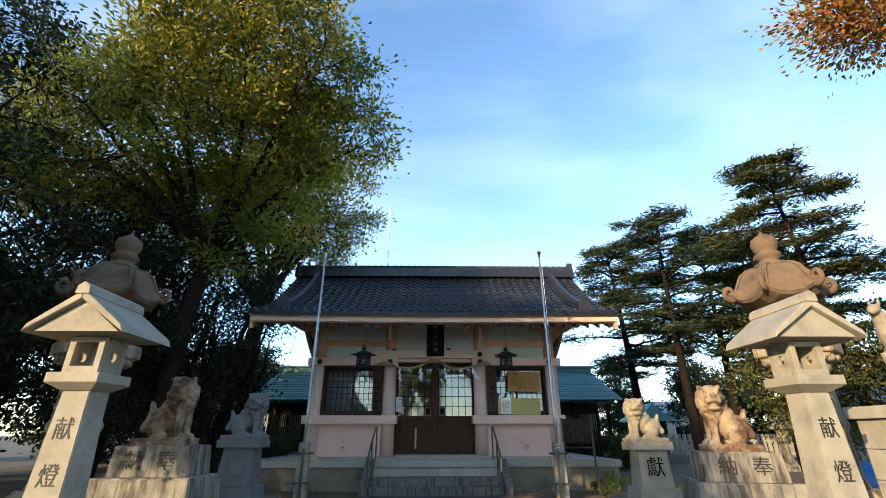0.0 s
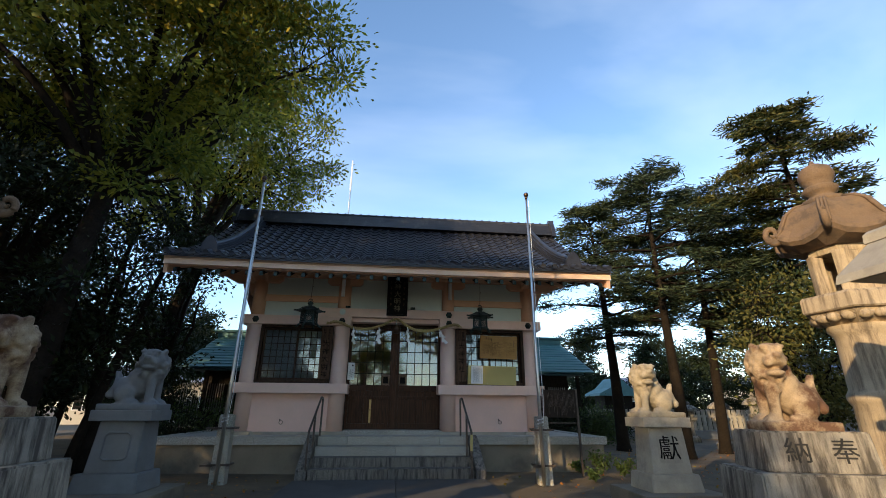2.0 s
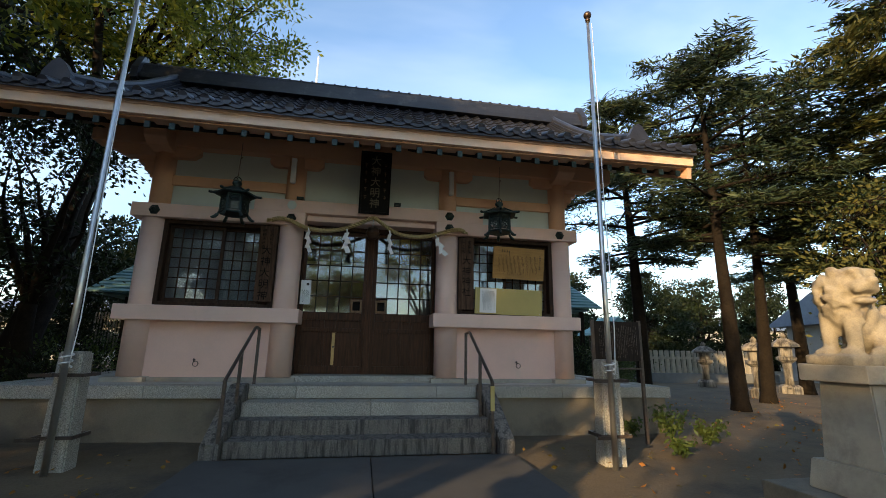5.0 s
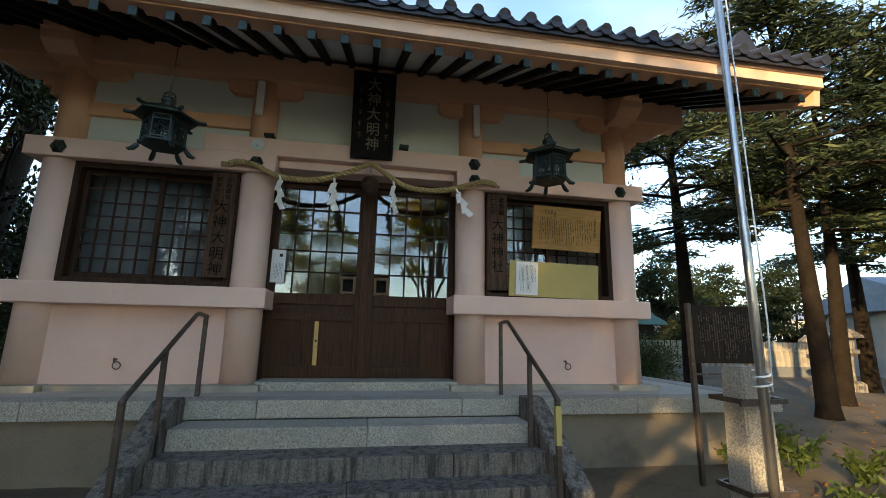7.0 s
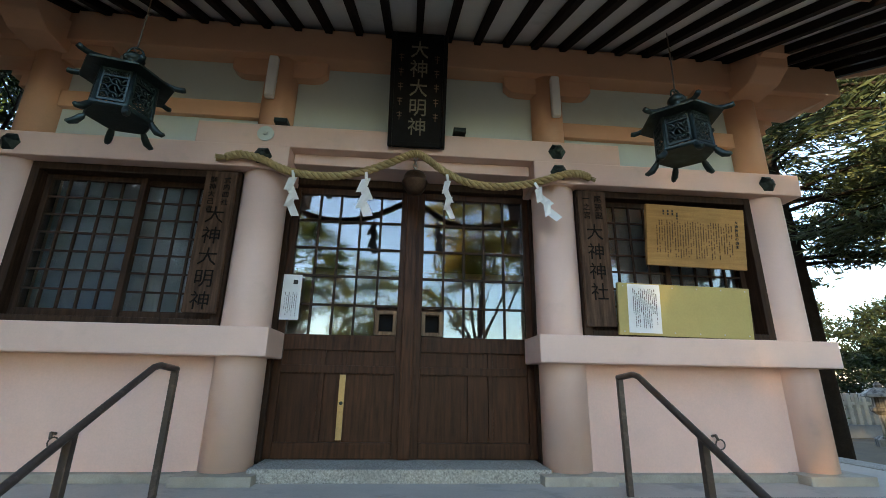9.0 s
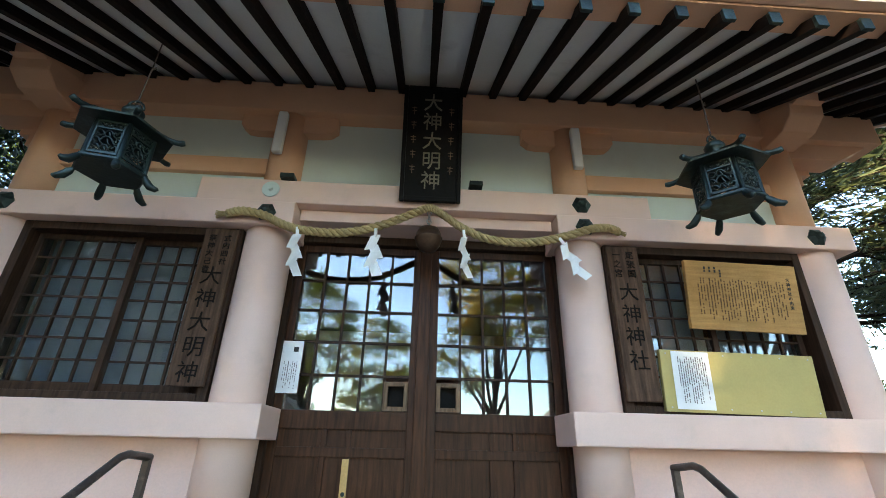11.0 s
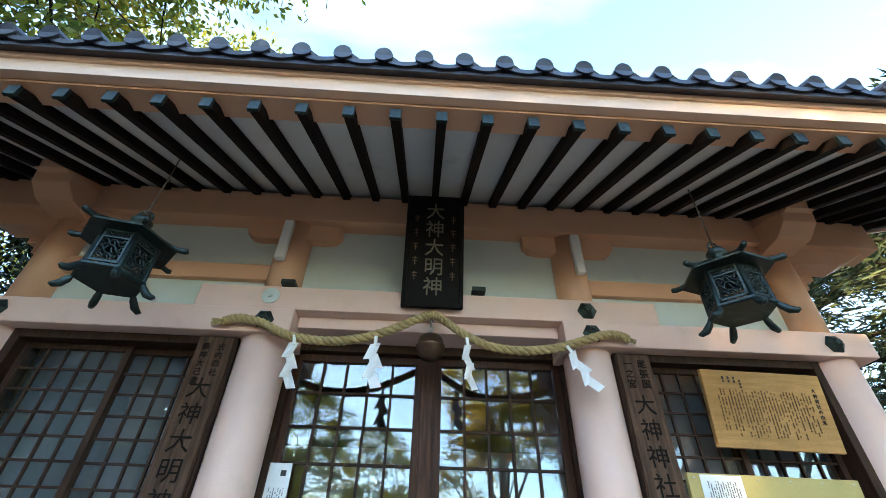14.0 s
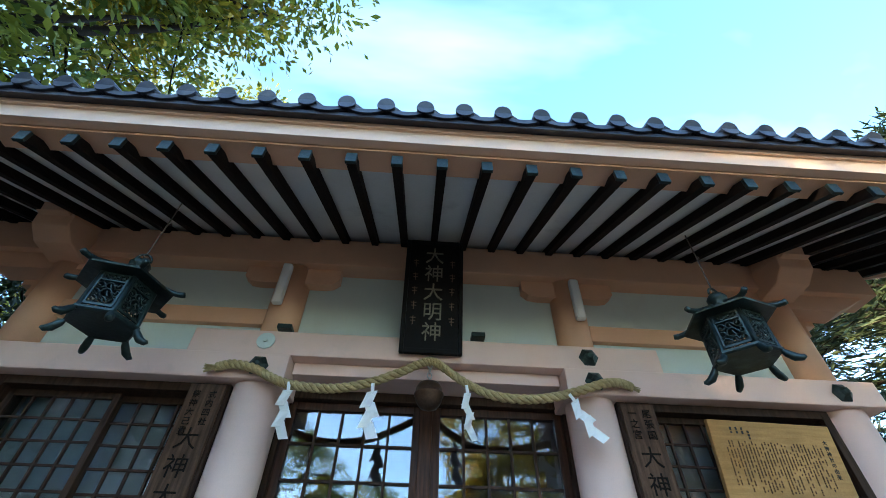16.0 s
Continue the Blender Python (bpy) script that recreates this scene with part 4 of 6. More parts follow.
for x, z, lean, turn in ((-1.05, 3.17, -8, 25), (-0.42, 3.19, -4, -10), (0.30, 3.21, -9, 20), (1.11, 3.18, -28, -15)):
    streamer(x, z, lean, turn)

# bell
bell = thing("door_bell", "brown bronze crotal bell hanging before the doors", "bell", pose(0.013, 15.0, 3.19))
q = B()
lathe(q, [(0.02, -0.115), (0.07, -0.095), (0.10, -0.05), (0.112, -0.008), (0.118, 0.0), (0.118, 0.012), (0.108, 0.02), (0.105, 0.055), (0.085, 0.095), (0.03, 0.115)], 24)
part("bell_body", q, BRONZE, bell, smooth=True)
q = B()
for k_ in range(5):
    z = 0.13 + 0.042 * k_
    tube(q, [(0.018 * math.cos(a) * (1 if k_ % 2 else 0.3), 0.018 * math.cos(a) * (0.3 if k_ % 2 else 1), z + 0.027 * math.sin(a)) for a in [math.tau * i / 10 for i in range(11)]], 0.006, 5)
part("chain", q, STEEL, bell, smooth=True)


def writing_bars(parent, x0, x1, z0, z1, y, columns, material, broken=0.25, seed=1):
    """Small vertical columns of writing too fine to read, as bars of its size and colour."""
    rnd = random.Random(seed)
    q = B()
    for i in range(columns):
        x = x1 - (i + 0.5) * (x1 - x0) / columns
        z = z1 - rnd.choice((0, 0, 0.05, 0.12)) * (z1 - z0)
        stop = z0 + rnd.choice((0, 0, 0.1, 0.35)) * (z1 - z0)
        w = 0.17 * (x1 - x0) / columns
        while z > stop:
            h = rnd.uniform(0.5, 1.6) * w * 3
            if rnd.random() > broken:
                box(q, x - w, x + w, y - 0.002, y, z - h * 0.75, z)
            z -= h
    ob = part("small_writing", q, material, parent, "columns of small writing")
    ob["kind"] = "stuff"
    return ob


def hanging_sign(x, z0, z1, y, lean, big, small, label):
    t = thing("name_board", label, "sign", pose(x, y, z0, lean), "vertical name boards")
    q = B()
    box(q, -0.135, 0.135, 0, 0.035, 0, z1 - z0, 0.006)
    part("board", q, SIGNWOOD, t)
    hgt = z1 - z0
    for i, ch in enumerate(big):
        part("character", text_mesh(ch, 0.165, 0.003, FADED, Matrix.Translation((0, -0.004, hgt - 0.43 - 0.188 * i)) @ FACE), FADED, t, "black painted character")
    for sx, word in small:
        size = 0.062 if len(word) > 3 else 0.075
        for i, ch in enumerate(word):
            part("character", text_mesh(ch, size, 0.003, FADED, Matrix.Translation((sx, -0.004, hgt - 0.09 - 1.12 * size * i)) @ FACE), FADED, t)
    return t


hanging_sign(1.70, 1.93, 3.22, 15.03, 0, "大神神社", ((0.055, "尾張国"), (-0.06, "一之宮")), "weathered brown wooden name board with black characters beside the doors")
hanging_sign(-1.71, 1.95, 3.22, 15.03, 0, "大神大明神", ((0.06, "式内四社"), (-0.06, "祭神大己貴")), "weathered brown wooden name board with faded characters beside the window")

board = thing("notice_board", "tan wooden history board with fine writing, hung slantwise over the window", "sign", pose(2.66, 15.04, 2.50, 7, 1.2, 0))
q = B()
box(q, -0.485, 0.485, -0.02, 0.02, 0, 0.58, 0.005)
part("board", q, BOARDTAN, board)
writing_bars(board, -0.40, 0.36, 0.09, 0.43, -0.022, 30, SIGNWOOD, 0.2, 5)
part("lettering", text_mesh("大神神社の由来", 0.036, 0.002, INK, Matrix.Translation((0.40, -0.022, 0.45)) @ FACE, True, spacing=1.1), INK, board)
writing_bars(board, -0.34, -0.12, 0.46, 0.53, -0.022, 5, INK, 0.2, 8)
yb = thing("plywood_board", "yellow-green painted board with a white notice pinned on it", "board", pose(2.48, 15.06, 1.86, 4, 0.8, 0))
q = B()
box(q, -0.625, 0.625, -0.02, 0.02, 0, 0.46, 0.004)
part("board", q, BOARDYEL, yb)
for i in range(6):
    for z in (0.03, 0.43):
        q = B()
        lathe(q, [(0.006, 0), (0.006, 0.004), (0.002, 0.006)], 8)
        q.transform(Matrix.Translation((-0.58 + 0.232 * i, -0.02, z)) @ pose(0, 0, 0, 90))
        part("nail", q, STEEL, yb)
q = B()
box(q, -0.54, -0.24, -0.028, -0.024, 0.02, 0.45)
sheet = part("paper_notice", q, PAPER, yb, "white paper notice")
writing_bars(sheet, -0.50, -0.27, 0.07, 0.41, -0.029, 13, INK, 0.15, 9)
nt = thing("paper_notice", "white printed notice hung inside the glazed door", "notice", pose(-1.08, 15.40, 1.96))
q = B()
box(q, -0.085, 0.085, 0, 0.003, 0, 0.42)
part("sheet", q, PAPER, nt)
writing_bars(nt, -0.06, 0.06, 0.03, 0.25, -0.002, 7, INK, 0.35, 3)
q = B()
box(q, 0.01, 0.05, -0.003, 0, 0.33, 0.37)
part("dark_square", q, INK, nt)

# eave hooks with stay wires at the ends of the fascia
for x in (3.36, -3.36):
    q = B()
    tube(q, [(x, 13.50, 4.52), (x + 0.01, 13.42, 4.46), (x + 0.02, 13.36, 4.50), (x + 0.0, 13.34, 4.56)], 0.012, 6)
    tube(q, [(x, 13.42, 4.47), (x - 0.25, 13.7, 4.42)], 0.006, 5)
    part("eave_hook", q, STEEL, hall, "steel hook", smooth=True)


# ---- yard: poles, posts, sign ----
def stone_post(x, y, label):
    t = thing("stone_post", label, "stone post", pose(x, y, 0), "stone posts of the flag poles")
    q = B()
    taper(q, 0.27, 0.25, 0.23, 0.21, -0.15, 1.16, bevel=0.015)
    for v in q.verts:
        v.co += Vector((noise.noise(v.co * 6), noise.noise(v.co * 6 + Vector((5, 0, 0))), 0)) * 0.012
    part("shaft", q, GRANITE, t)
    for z in (0.30, 0.92):
        q = B()
        for a, b, c, d in ((-0.19, 0.19, -0.165, -0.145), (-0.19, 0.19, 0.14, 0.16), (-0.19, -0.17, -0.145, 0.14), (0.17, 0.19, -0.145, 0.14)):
            box(q, a, b, c, d, z - 0.018, z + 0.018)
        box(q, -0.28, -0.06, -0.24, -0.225, z - 0.018, z + 0.018)
        part("strap", q, RAIL, t, "rusted iron strap")
    return t


def flag_pole(x, y, top):
    t = thing("flag_pole", "silver metal flag pole strapped to a stone post", "flag pole", pose(x, y, 0), "pair of flag poles")
    q = B()
    tube(q, [(0, 0, -0.05), (0, 0, 2.2), (0, 0, 2.21), (0, 0, 4.2), (0, 0, 4.21), (0, 0, top)], [0.033, 0.033, 0.030, 0.030, 0.024, 0.021], 14)
    part("pole", q, STEEL, t, smooth=True)
    q = B()
    ball(q, 0, 0, top + 0.05, 0.055, sub=3)
    lathe(q, [(0.03, top - 0.06), (0.034, top - 0.02), (0.02, top)], 12)
    part("finial", q, BRONZE, t, "dark metal ball finial", smooth=True)
    q = B()
    tube(q, [(0.05, -0.03, 1.0), (0.06, -0.03, 1.2), (0.075, -0.03, 1.5), (0.055, -0.03, 3.0), (0.04, -0.03, top - 0.1)], 0.006, 5)
    tube(q, [(0.0 + 0.055 * math.cos(a), 0.055 * math.sin(a), 1.0 + 0.01 * a) for a in [0.5 * i for i in range(30)]], 0.008, 5)
    part("cord", q, PAPER, t, "white halyard cord", smooth=True)
    return t


stone_post(2.89, 12.60, "rough square granite post with rusted straps")
stone_post(-3.12, 13.03, "rough square granite post with rusted straps")
flag_pole(2.80, 12.36, 5.82)
flag_pole(-3.09, 12.81, 6.10)

sg = thing("information_board", "grey metal board on two posts before the platform", "sign", pose(3.32, 13.66, 0, 0, 0, -1))
for x in (0.0, 0.76):
    q = B()
    box(q, x - 0.022, x + 0.022, -0.022, 0.022, -0.1, 1.72, 0.004)
    part("post", q, RAIL, sg)
q = B()
box(q, 0.02, 0.74, -0.03, 0.0, 1.12, 1.70, 0.004)
part("board", q, DARKWALL, sg)
writing_bars(sg, 0.08, 0.70, 1.18, 1.64, -0.031, 22, RAIL, 0.3, 4)
q = B()
box(q, 0.02, 0.74, -0.012, 0.0, 1.0, 1.02)
part("cross_bar", q, RAIL, sg)


# ---- stone lanterns ----
def offering_lantern(m):
    """Square stone lantern with a gabled roof; origin on the ground."""
    t = thing("stone_lantern", "pale granite square lantern with a gabled roof and carved black characters", "stone lantern", m, "pair of square stone lanterns")
    q = B()
    taper(q, 0.95, 0.95, 0.90, 0.90, -0.1, 0.22, bevel=0.015)
    part("plinth", q, PALESTONE, t)
    q = B()
    taper(q, 0.47, 0.47, 0.33, 0.33, 0.22, 1.80, bevel=0.012)
    shaft = part("shaft", q, PALESTONE, t)
    slope = math.degrees(math.atan2(0.07, 1.58))
    for z, ch in ((1.42, "献"), (1.00, "燈")):
        d = 0.235 - 0.07 * (z - 0.22) / 1.58
        part("lettering", text_mesh(ch, 0.225, 0.006, INK, Matrix.Translation((0, -d - 0.001, z)) @ pose(0, 0, 0, -slope) @ FACE), INK, shaft, "black carved character")
    q = B()
    taper(q, 0.36, 0.36, 0.62, 0.62, 1.80, 1.87)
    box(q, -0.31, 0.31, -0.31, 0.31, 1.87, 1.97, 0.01)
    part("deck", q, PALESTONE, t)
    q = B()
    s, w = 0.215, 0.075
    for sx in (-1, 1):
        for sy in (-1, 1):
            box(q, sx * s - (w if sx > 0 else 0), sx * s + (0 if sx > 0 else w), sy * s - (w if sy > 0 else 0), sy * s + (0 if sy > 0 else w), 1.97, 2.34, 0.006)
    for sy in (-1, 1):
        box(q, -s + w, s - w, sy * s - (0.05 if sy > 0 else 0), sy * s + (0 if sy > 0 else 0.05), 1.97, 2.04)
        box(q, -s + w, s - w, sy * s - (0.05 if sy > 0 else 0), sy * s + (0 if sy > 0 else 0.05), 2.29, 2.34)
    part("fire_box", q, PALESTONE, t)
    for sx in (-1, 1):
        q = B()
        n_ = 20
        ring = []
        for i in range(n_):
            a = math.tau * i / n_
            ca, sa = math.cos(a), math.sin(a)
            k_ = 0.14 / max(abs(ca), abs(sa))
            ring.append([q.verts.new((sx * x, ca * r, 2.155 + sa * r * (1 if r < 0.1 else 0.185 / 0.14))) for r, x in ((0.055, 0.212), (k_, 0.212), (k_, 0.17), (0.055, 0.17))])
        for i in range(n_):
            for j in range(4):
                q.faces.new((ring[i][j], ring[i][(j + 1) % 4], ring[(i + 1) % n_][(j + 1) % 4], ring[(i + 1) % n_][j]))
        bmesh.ops.recalc_face_normals(q, faces=q.faces)
        part("side_panel", q, PALESTONE, t, "side slab with a round hole")
    q = B()
    ball(q, 0, 0, 2.08, 0.06, 0.05, 0.09)
    part("inner_knob", q, PALESTONE, t, smooth=True)
    q = B()
    prism(q, [(-0.50, 2.36), (0.50, 2.36), (0.0, 2.69)], -0.46, 0.46)
    roof_ = part("roof", q, PALESTONE, t)
    for sx in (-1, 1):
        q = B()
        prism(q, [(sx * 0.60, 2.34), (sx * 0.555, 2.425), (0.0, 2.79), (0.0, 2.695)], -0.53, 0.53)
        bmesh.ops.bevel(q, geom=q.edges[:], offset=0.008, segments=1, affect="EDGES")
        part("roof_slab", q, PALESTONE, roof_)
    q = B()
    prism(q, [(-0.085, 2.745), (0.085, 2.745), (0.07, 2.83), (0.0, 2.87), (-0.07, 2.83)], -0.55, 0.55)
    part("ridge_stone", q, PALESTONE, roof_)
    return t


ol = offering_lantern(pose(4.06, 6.33, 0))
ol.scale = (0.83, 0.83, 0.97)
copy_thing(ol, pose(-3.60, 6.15, 0))


def great_lantern(m):
    """Tall old stone lantern with a round shaft and a scrolled hexagonal cap."""
    t = thing("great_stone_lantern", "tall brown weathered stone lantern with a scrolled cap", "stone lantern", m, "pair of great stone lanterns")
    q = B()
    lathe(q, [(1.0, -0.1), (1.0, 0.35), (0.92, 0.40), (0.70, 0.55), (0.66, 0.60)], 6, turn=math.pi / 6)
    part("base", q, OLDSTONE, t)
    q = B()
    lathe(q, [(0.52, 0.58), (0.50, 0.65), (0.455, 0.75), (0.44, 1.42), (0.47, 1.46), (0.49, 1.50), (0.49, 1.56), (0.46, 1.60), (0.435, 1.64), (0.425, 2.30), (0.45, 2.36), (0.50, 2.42), (0.50, 2.48)], 32)
    shaft = part("shaft", q, OLDSTONE, t, "round banded shaft", smooth=True)
    for z, ch in ((2.10, "献"), (1.78, "燈")):
        part("lettering", text_mesh(ch, 0.30, 0.012, OLDSTONE, Matrix.Translation((-0.05, -0.435, z)) @ FACE), OLDSTONE, shaft, "carved character")
    q = B()
    lathe(q, [(0.50, 2.48), (0.60, 2.53), (0.70, 2.60), (0.74, 2.66)], 6, turn=math.pi / 6)
    lathe(q, [(0.80, 2.66), (0.83, 2.68), (0.83, 2.86), (0.78, 2.90), (0.55, 2.92)], 6, turn=math.pi / 6)
    deck = part("deck", q, OLDSTONE, t, "hexagonal deck stone")
    for i in range(18):
        a = math.tau * i / 18
        q = B()
        ball(q, 0.60 * math.cos(a), 0.60 * math.sin(a), 2.585, 0.11, 0.11, 0.07, sub=2)
        part("petal", q, OLDSTONE, deck, smooth=True)
    q = B()
    for i in range(6):
        a = math.tau * i / 6 + math.pi / 6
        box(q, -0.09, 0.09, -0.09, 0.09, 2.91, 3.52, 0.01, Matrix.Translation((0.42 * math.cos(a), 0.42 * math.sin(a), 0)) @ pose(0, 0, 0, 0, 0, math.degrees(a)))
    for i in (0, 1, 3, 4):
        a = math.tau * i / 6 + math.pi / 3
        box(q, -0.04, 0.04, -0.2, 0.2, 2.91, 3.52, 0.0, Matrix.Translation((0.38 * math.cos(a), 0.38 * math.sin(a), 0)) @ pose(0, 0, 0, 0, 0, math.degrees(a)))
    lathe(q, [(0.50, 3.50), (0.50, 3.60)], 6, turn=math.pi / 6)
    part("fire_box", q, OLDSTONE, t)
    q = B()
    lathe(q, [(0.60, 3.60), (0.92, 3.64), (0.98, 3.70), (0.96, 3.76), (0.84, 3.88), (0.74, 4.05), (0.66, 4.20), (0.52, 4.30), (0.34, 4.36)], 6, turn=math.pi / 6)
    bmesh.ops.subdivide_edges(q, edges=[e for e in q.edges if abs(e.verts[0].co.z - e.verts[1].co.z) < 0.005], cuts=3)
    for v in q.verts:
        r = math.hypot(v.co.x, v.co.y)
        if r > 0.3 and v.co.z > 3.61:
            k_ = (r / 0.98) ** 2
            a = (math.atan2(v.co.y, v.co.x) - math.pi / 6) % (math.tau / 6) / (math.tau / 6)
            v.co.z += 0.16 * k_ * (2 * abs(a - 0.5)) ** 2
    cap = part("cap", q, CAPSTONE, t, "scrolled hexagonal cap stone")
    for i in range(6):
        a = math.tau * i / 6 + math.pi / 6
        c, s = math.cos(a), math.sin(a)
        q = B()
        pts, rad = [], []
        for j in range(22):
            k_ = 7.6 * j / 21
            r = 0.135 - 0.0155 * k_
            pts.append((c * (0.98 + r * math.sin(k_)), s * (0.98 + r * math.sin(k_)), 3.93 - r * math.cos(k_)))
            rad.append(0.062 - 0.0045 * k_)
        pts = [(c * 0.80, s * 0.80, 3.86), (c * 0.90, s * 0.90, 3.81)] + pts
        tube(q, pts, [0.07, 0.065] + rad, 8)
        part("scroll", q, CAPSTONE, cap, smooth=True)
        q = B()
        for o in (-0.05, 0.0, 0.05):
            b = a
            tube(q, [(math.cos(b) * r - s * o, math.sin(b) * r + c * o, z) for r, z in ((0.36, 4.36), (0.54, 4.32), (0.69, 4.22), (0.77, 4.09), (0.87, 3.93), (0.95, 3.86))], 0.026, 6)
        part("cap_rib", q, CAPSTONE, cap, smooth=True)
    q = B()
    lathe(q, [(0.34, 4.34), (0.33, 4.42), (0.22, 4.46), (0.20, 4.50), (0.27, 4.54), (0.29, 4.60), (0.25, 4.64), (0.20, 4.66), (0.26, 4.74), (0.29, 4.84), (0.25, 4.95), (0.13, 5.02), (0.05, 5.05), (0.03, 5.11)], 24)
    part("finial", q, CAPSTONE, t, "jewel-shaped finial", smooth=True)
    return t


gl = great_lantern(pose(6.18, 8.85, 0, 0, 0, 8))
gl.scale = (0.77, 0.77, 0.955)
copy_thing(gl, pose(-5.80, 9.10, 0, 0, 0, -6))


# ---- guardian statues and their pedestals ----
def guardian(name, material, label, m, height, mirror, open_mouth):
    """A seated guardian dog of carved stone as one rounded mesh; it faces +x with the head turned to -y."""
    rnd = random.Random(7 if mirror else 3)
    q = B()
    box(q, -0.50, 0.50, -0.26, 0.26, 0.0, 0.11)
    ball(q, -0.16, 0.0, 0.36, 0.29, 0.20, 0.24)             # haunches
    ball(q, 0.02, 0.0, 0.50, 0.24, 0.19, 0.27, m=pose(0, 0, 0, 0, -30))
    ball(q, 0.17, -0.01, 0.60, 0.20, 0.19, 0.26)             # chest
    for sy in (-1, 1):
        ball(q, -0.13, 0.15 * sy, 0.27, 0.19, 0.10, 0.17)
        ball(q, -0.02, 0.18 * sy, 0.15, 0.17, 0.075, 0.06)
        tube(q, [(0.24, 0.12 * sy, 0.56), (0.27, 0.13 * sy, 0.36), (0.27, 0.13 * sy, 0.14)], [0.10, 0.075, 0.07], 10)
        ball(q, 0.32, 0.13 * sy, 0.145, 0.11, 0.08, 0.055)
        for k_ in range(3):
            ball(q, 0.40, (0.13 + 0.045 * (k_ - 1)) * sy, 0.135, 0.035, 0.025, 0.04)
    # head
    hx, hy, hz = 0.20, -0.10, 0.87
    ball(q, hx, hy, hz, 0.23, 0.22, 0.20)
    ball(q, hx + 0.01, hy - 0.08, hz + 0.10, 0.17, 0.14, 0.10)
    ball(q, hx + 0.03, hy - 0.19, hz - 0.03, 0.155, 0.10, 0.08)
    for sx in (-1, 1):
        ball(q, hx + 0.03 + 0.10 * sx, hy - 0.20, hz - 0.06, 0.06, 0.06, 0.06)
    ball(q, hx + 0.04, hy - 0.29, hz + 0.02, 0.07, 0.045, 0.045)
    ball(q, hx + 0.03, hy - 0.17, hz - (0.19 if open_mouth else 0.14), 0.13, 0.10, 0.045)
    for sx in (-1, 1):
        ball(q, hx + 0.02 + 0.085 * sx, hy - 0.20, hz + 0.075, 0.05, 0.04, 0.038)
        ball(q, hx + 0.01 + 0.10 * sx, hy - 0.17, hz + 0.135, 0.08, 0.06, 0.035)
        ball(q, hx + 0.17 * sx, hy + 0.0, hz + 0.13, 0.05, 0.07, 0.085, m=pose(0, 0, 0, 0, 25 * sx))
    for i in range(150):                                        # curled mane
        a, b = rnd.uniform(0, math.tau), rnd.uniform(-0.9, 0.75)
        x, y, z = hx - 0.02 + 0.255 * math.cos(b) * math.cos(a), hy + 0.08 + 0.22 * math.cos(b) * math.sin(a), hz - 0.10 + 0.29 * math.sin(b)
        if y < hy - 0.04 and z > hz - 0.20:
            continue
        ball(q, x, y, z, rnd.uniform(0.035, 0.058), sub=1)
    for i in range(14):
        ball(q, 0.22 + rnd.uniform(-0.13, 0.16), -0.12 + rnd.uniform(-0.09, 0.1), 0.56 + rnd.uniform(-0.1, 0.16), rnd.uniform(0.03, 0.05), sub=1)
    # tail plume
    for k_ in range(16):
        f = k_ / 15
        for s in (-1, 0, 1):
            ball(q, -0.40 + 0.06 * math.sin(f * 3) - 0.02 * abs(s), 0.075 * s * (1 - 0.5 * f), 0.26 + 0.40 * f, 0.08 - 0.05 * f, sub=1)
    for v in q.verts:
        v.co += v.co.normalized() * 0.010 * noise.noise(v.co * 14)
    q.transform(Matrix.Diagonal((height / 1.1 * (0.84 if material is REDSTONE else 1.0), height / 1.1, height / 1.1, 1)) @ Matrix.Diagonal((-1 if mirror else 1, 1, 1, 1)))
    if mirror:
        bmesh.ops.reverse_faces(q, faces=q.faces)
    ob = solo(name, q, material, label, "guardian statue", m, smooth=True)
    rm = ob.modifiers.new("merge", "REMESH")
    rm.mode, rm.voxel_size, rm.use_smooth_shade = "VOXEL", 0.017, True
    sm = ob.modifiers.new("soften", "SMOOTH")
    sm.factor, sm.iterations = 0.5, 2
    return ob


def pedestal_old(m, label):
    t = thing("statue_pedestal", label, "pedestal", m, "old stained pedestals")
    q = B()
    taper(q, 1.50, 1.10, 1.40, 1.0, -0.1, 0.78, bevel=0.02)
    part("lower_block", q, STAINED, t, "black-streaked lower block")
    q = B()
    taper(q, 1.14, 0.72, 1.08, 0.66, 0.775, 1.19, bevel=0.015)
    up = part("upper_block", q, STAINED, t)
    for x, ch in ((-0.22, "納"), (0.24, "奉")):
        part("lettering", text_mesh(ch, 0.27, 0.006, INK, Matrix.Translation((x, -0.348, 0.98)) @ pose(0, 0, 0, -4) @ FACE), INK, up, "black carved character")
    return t


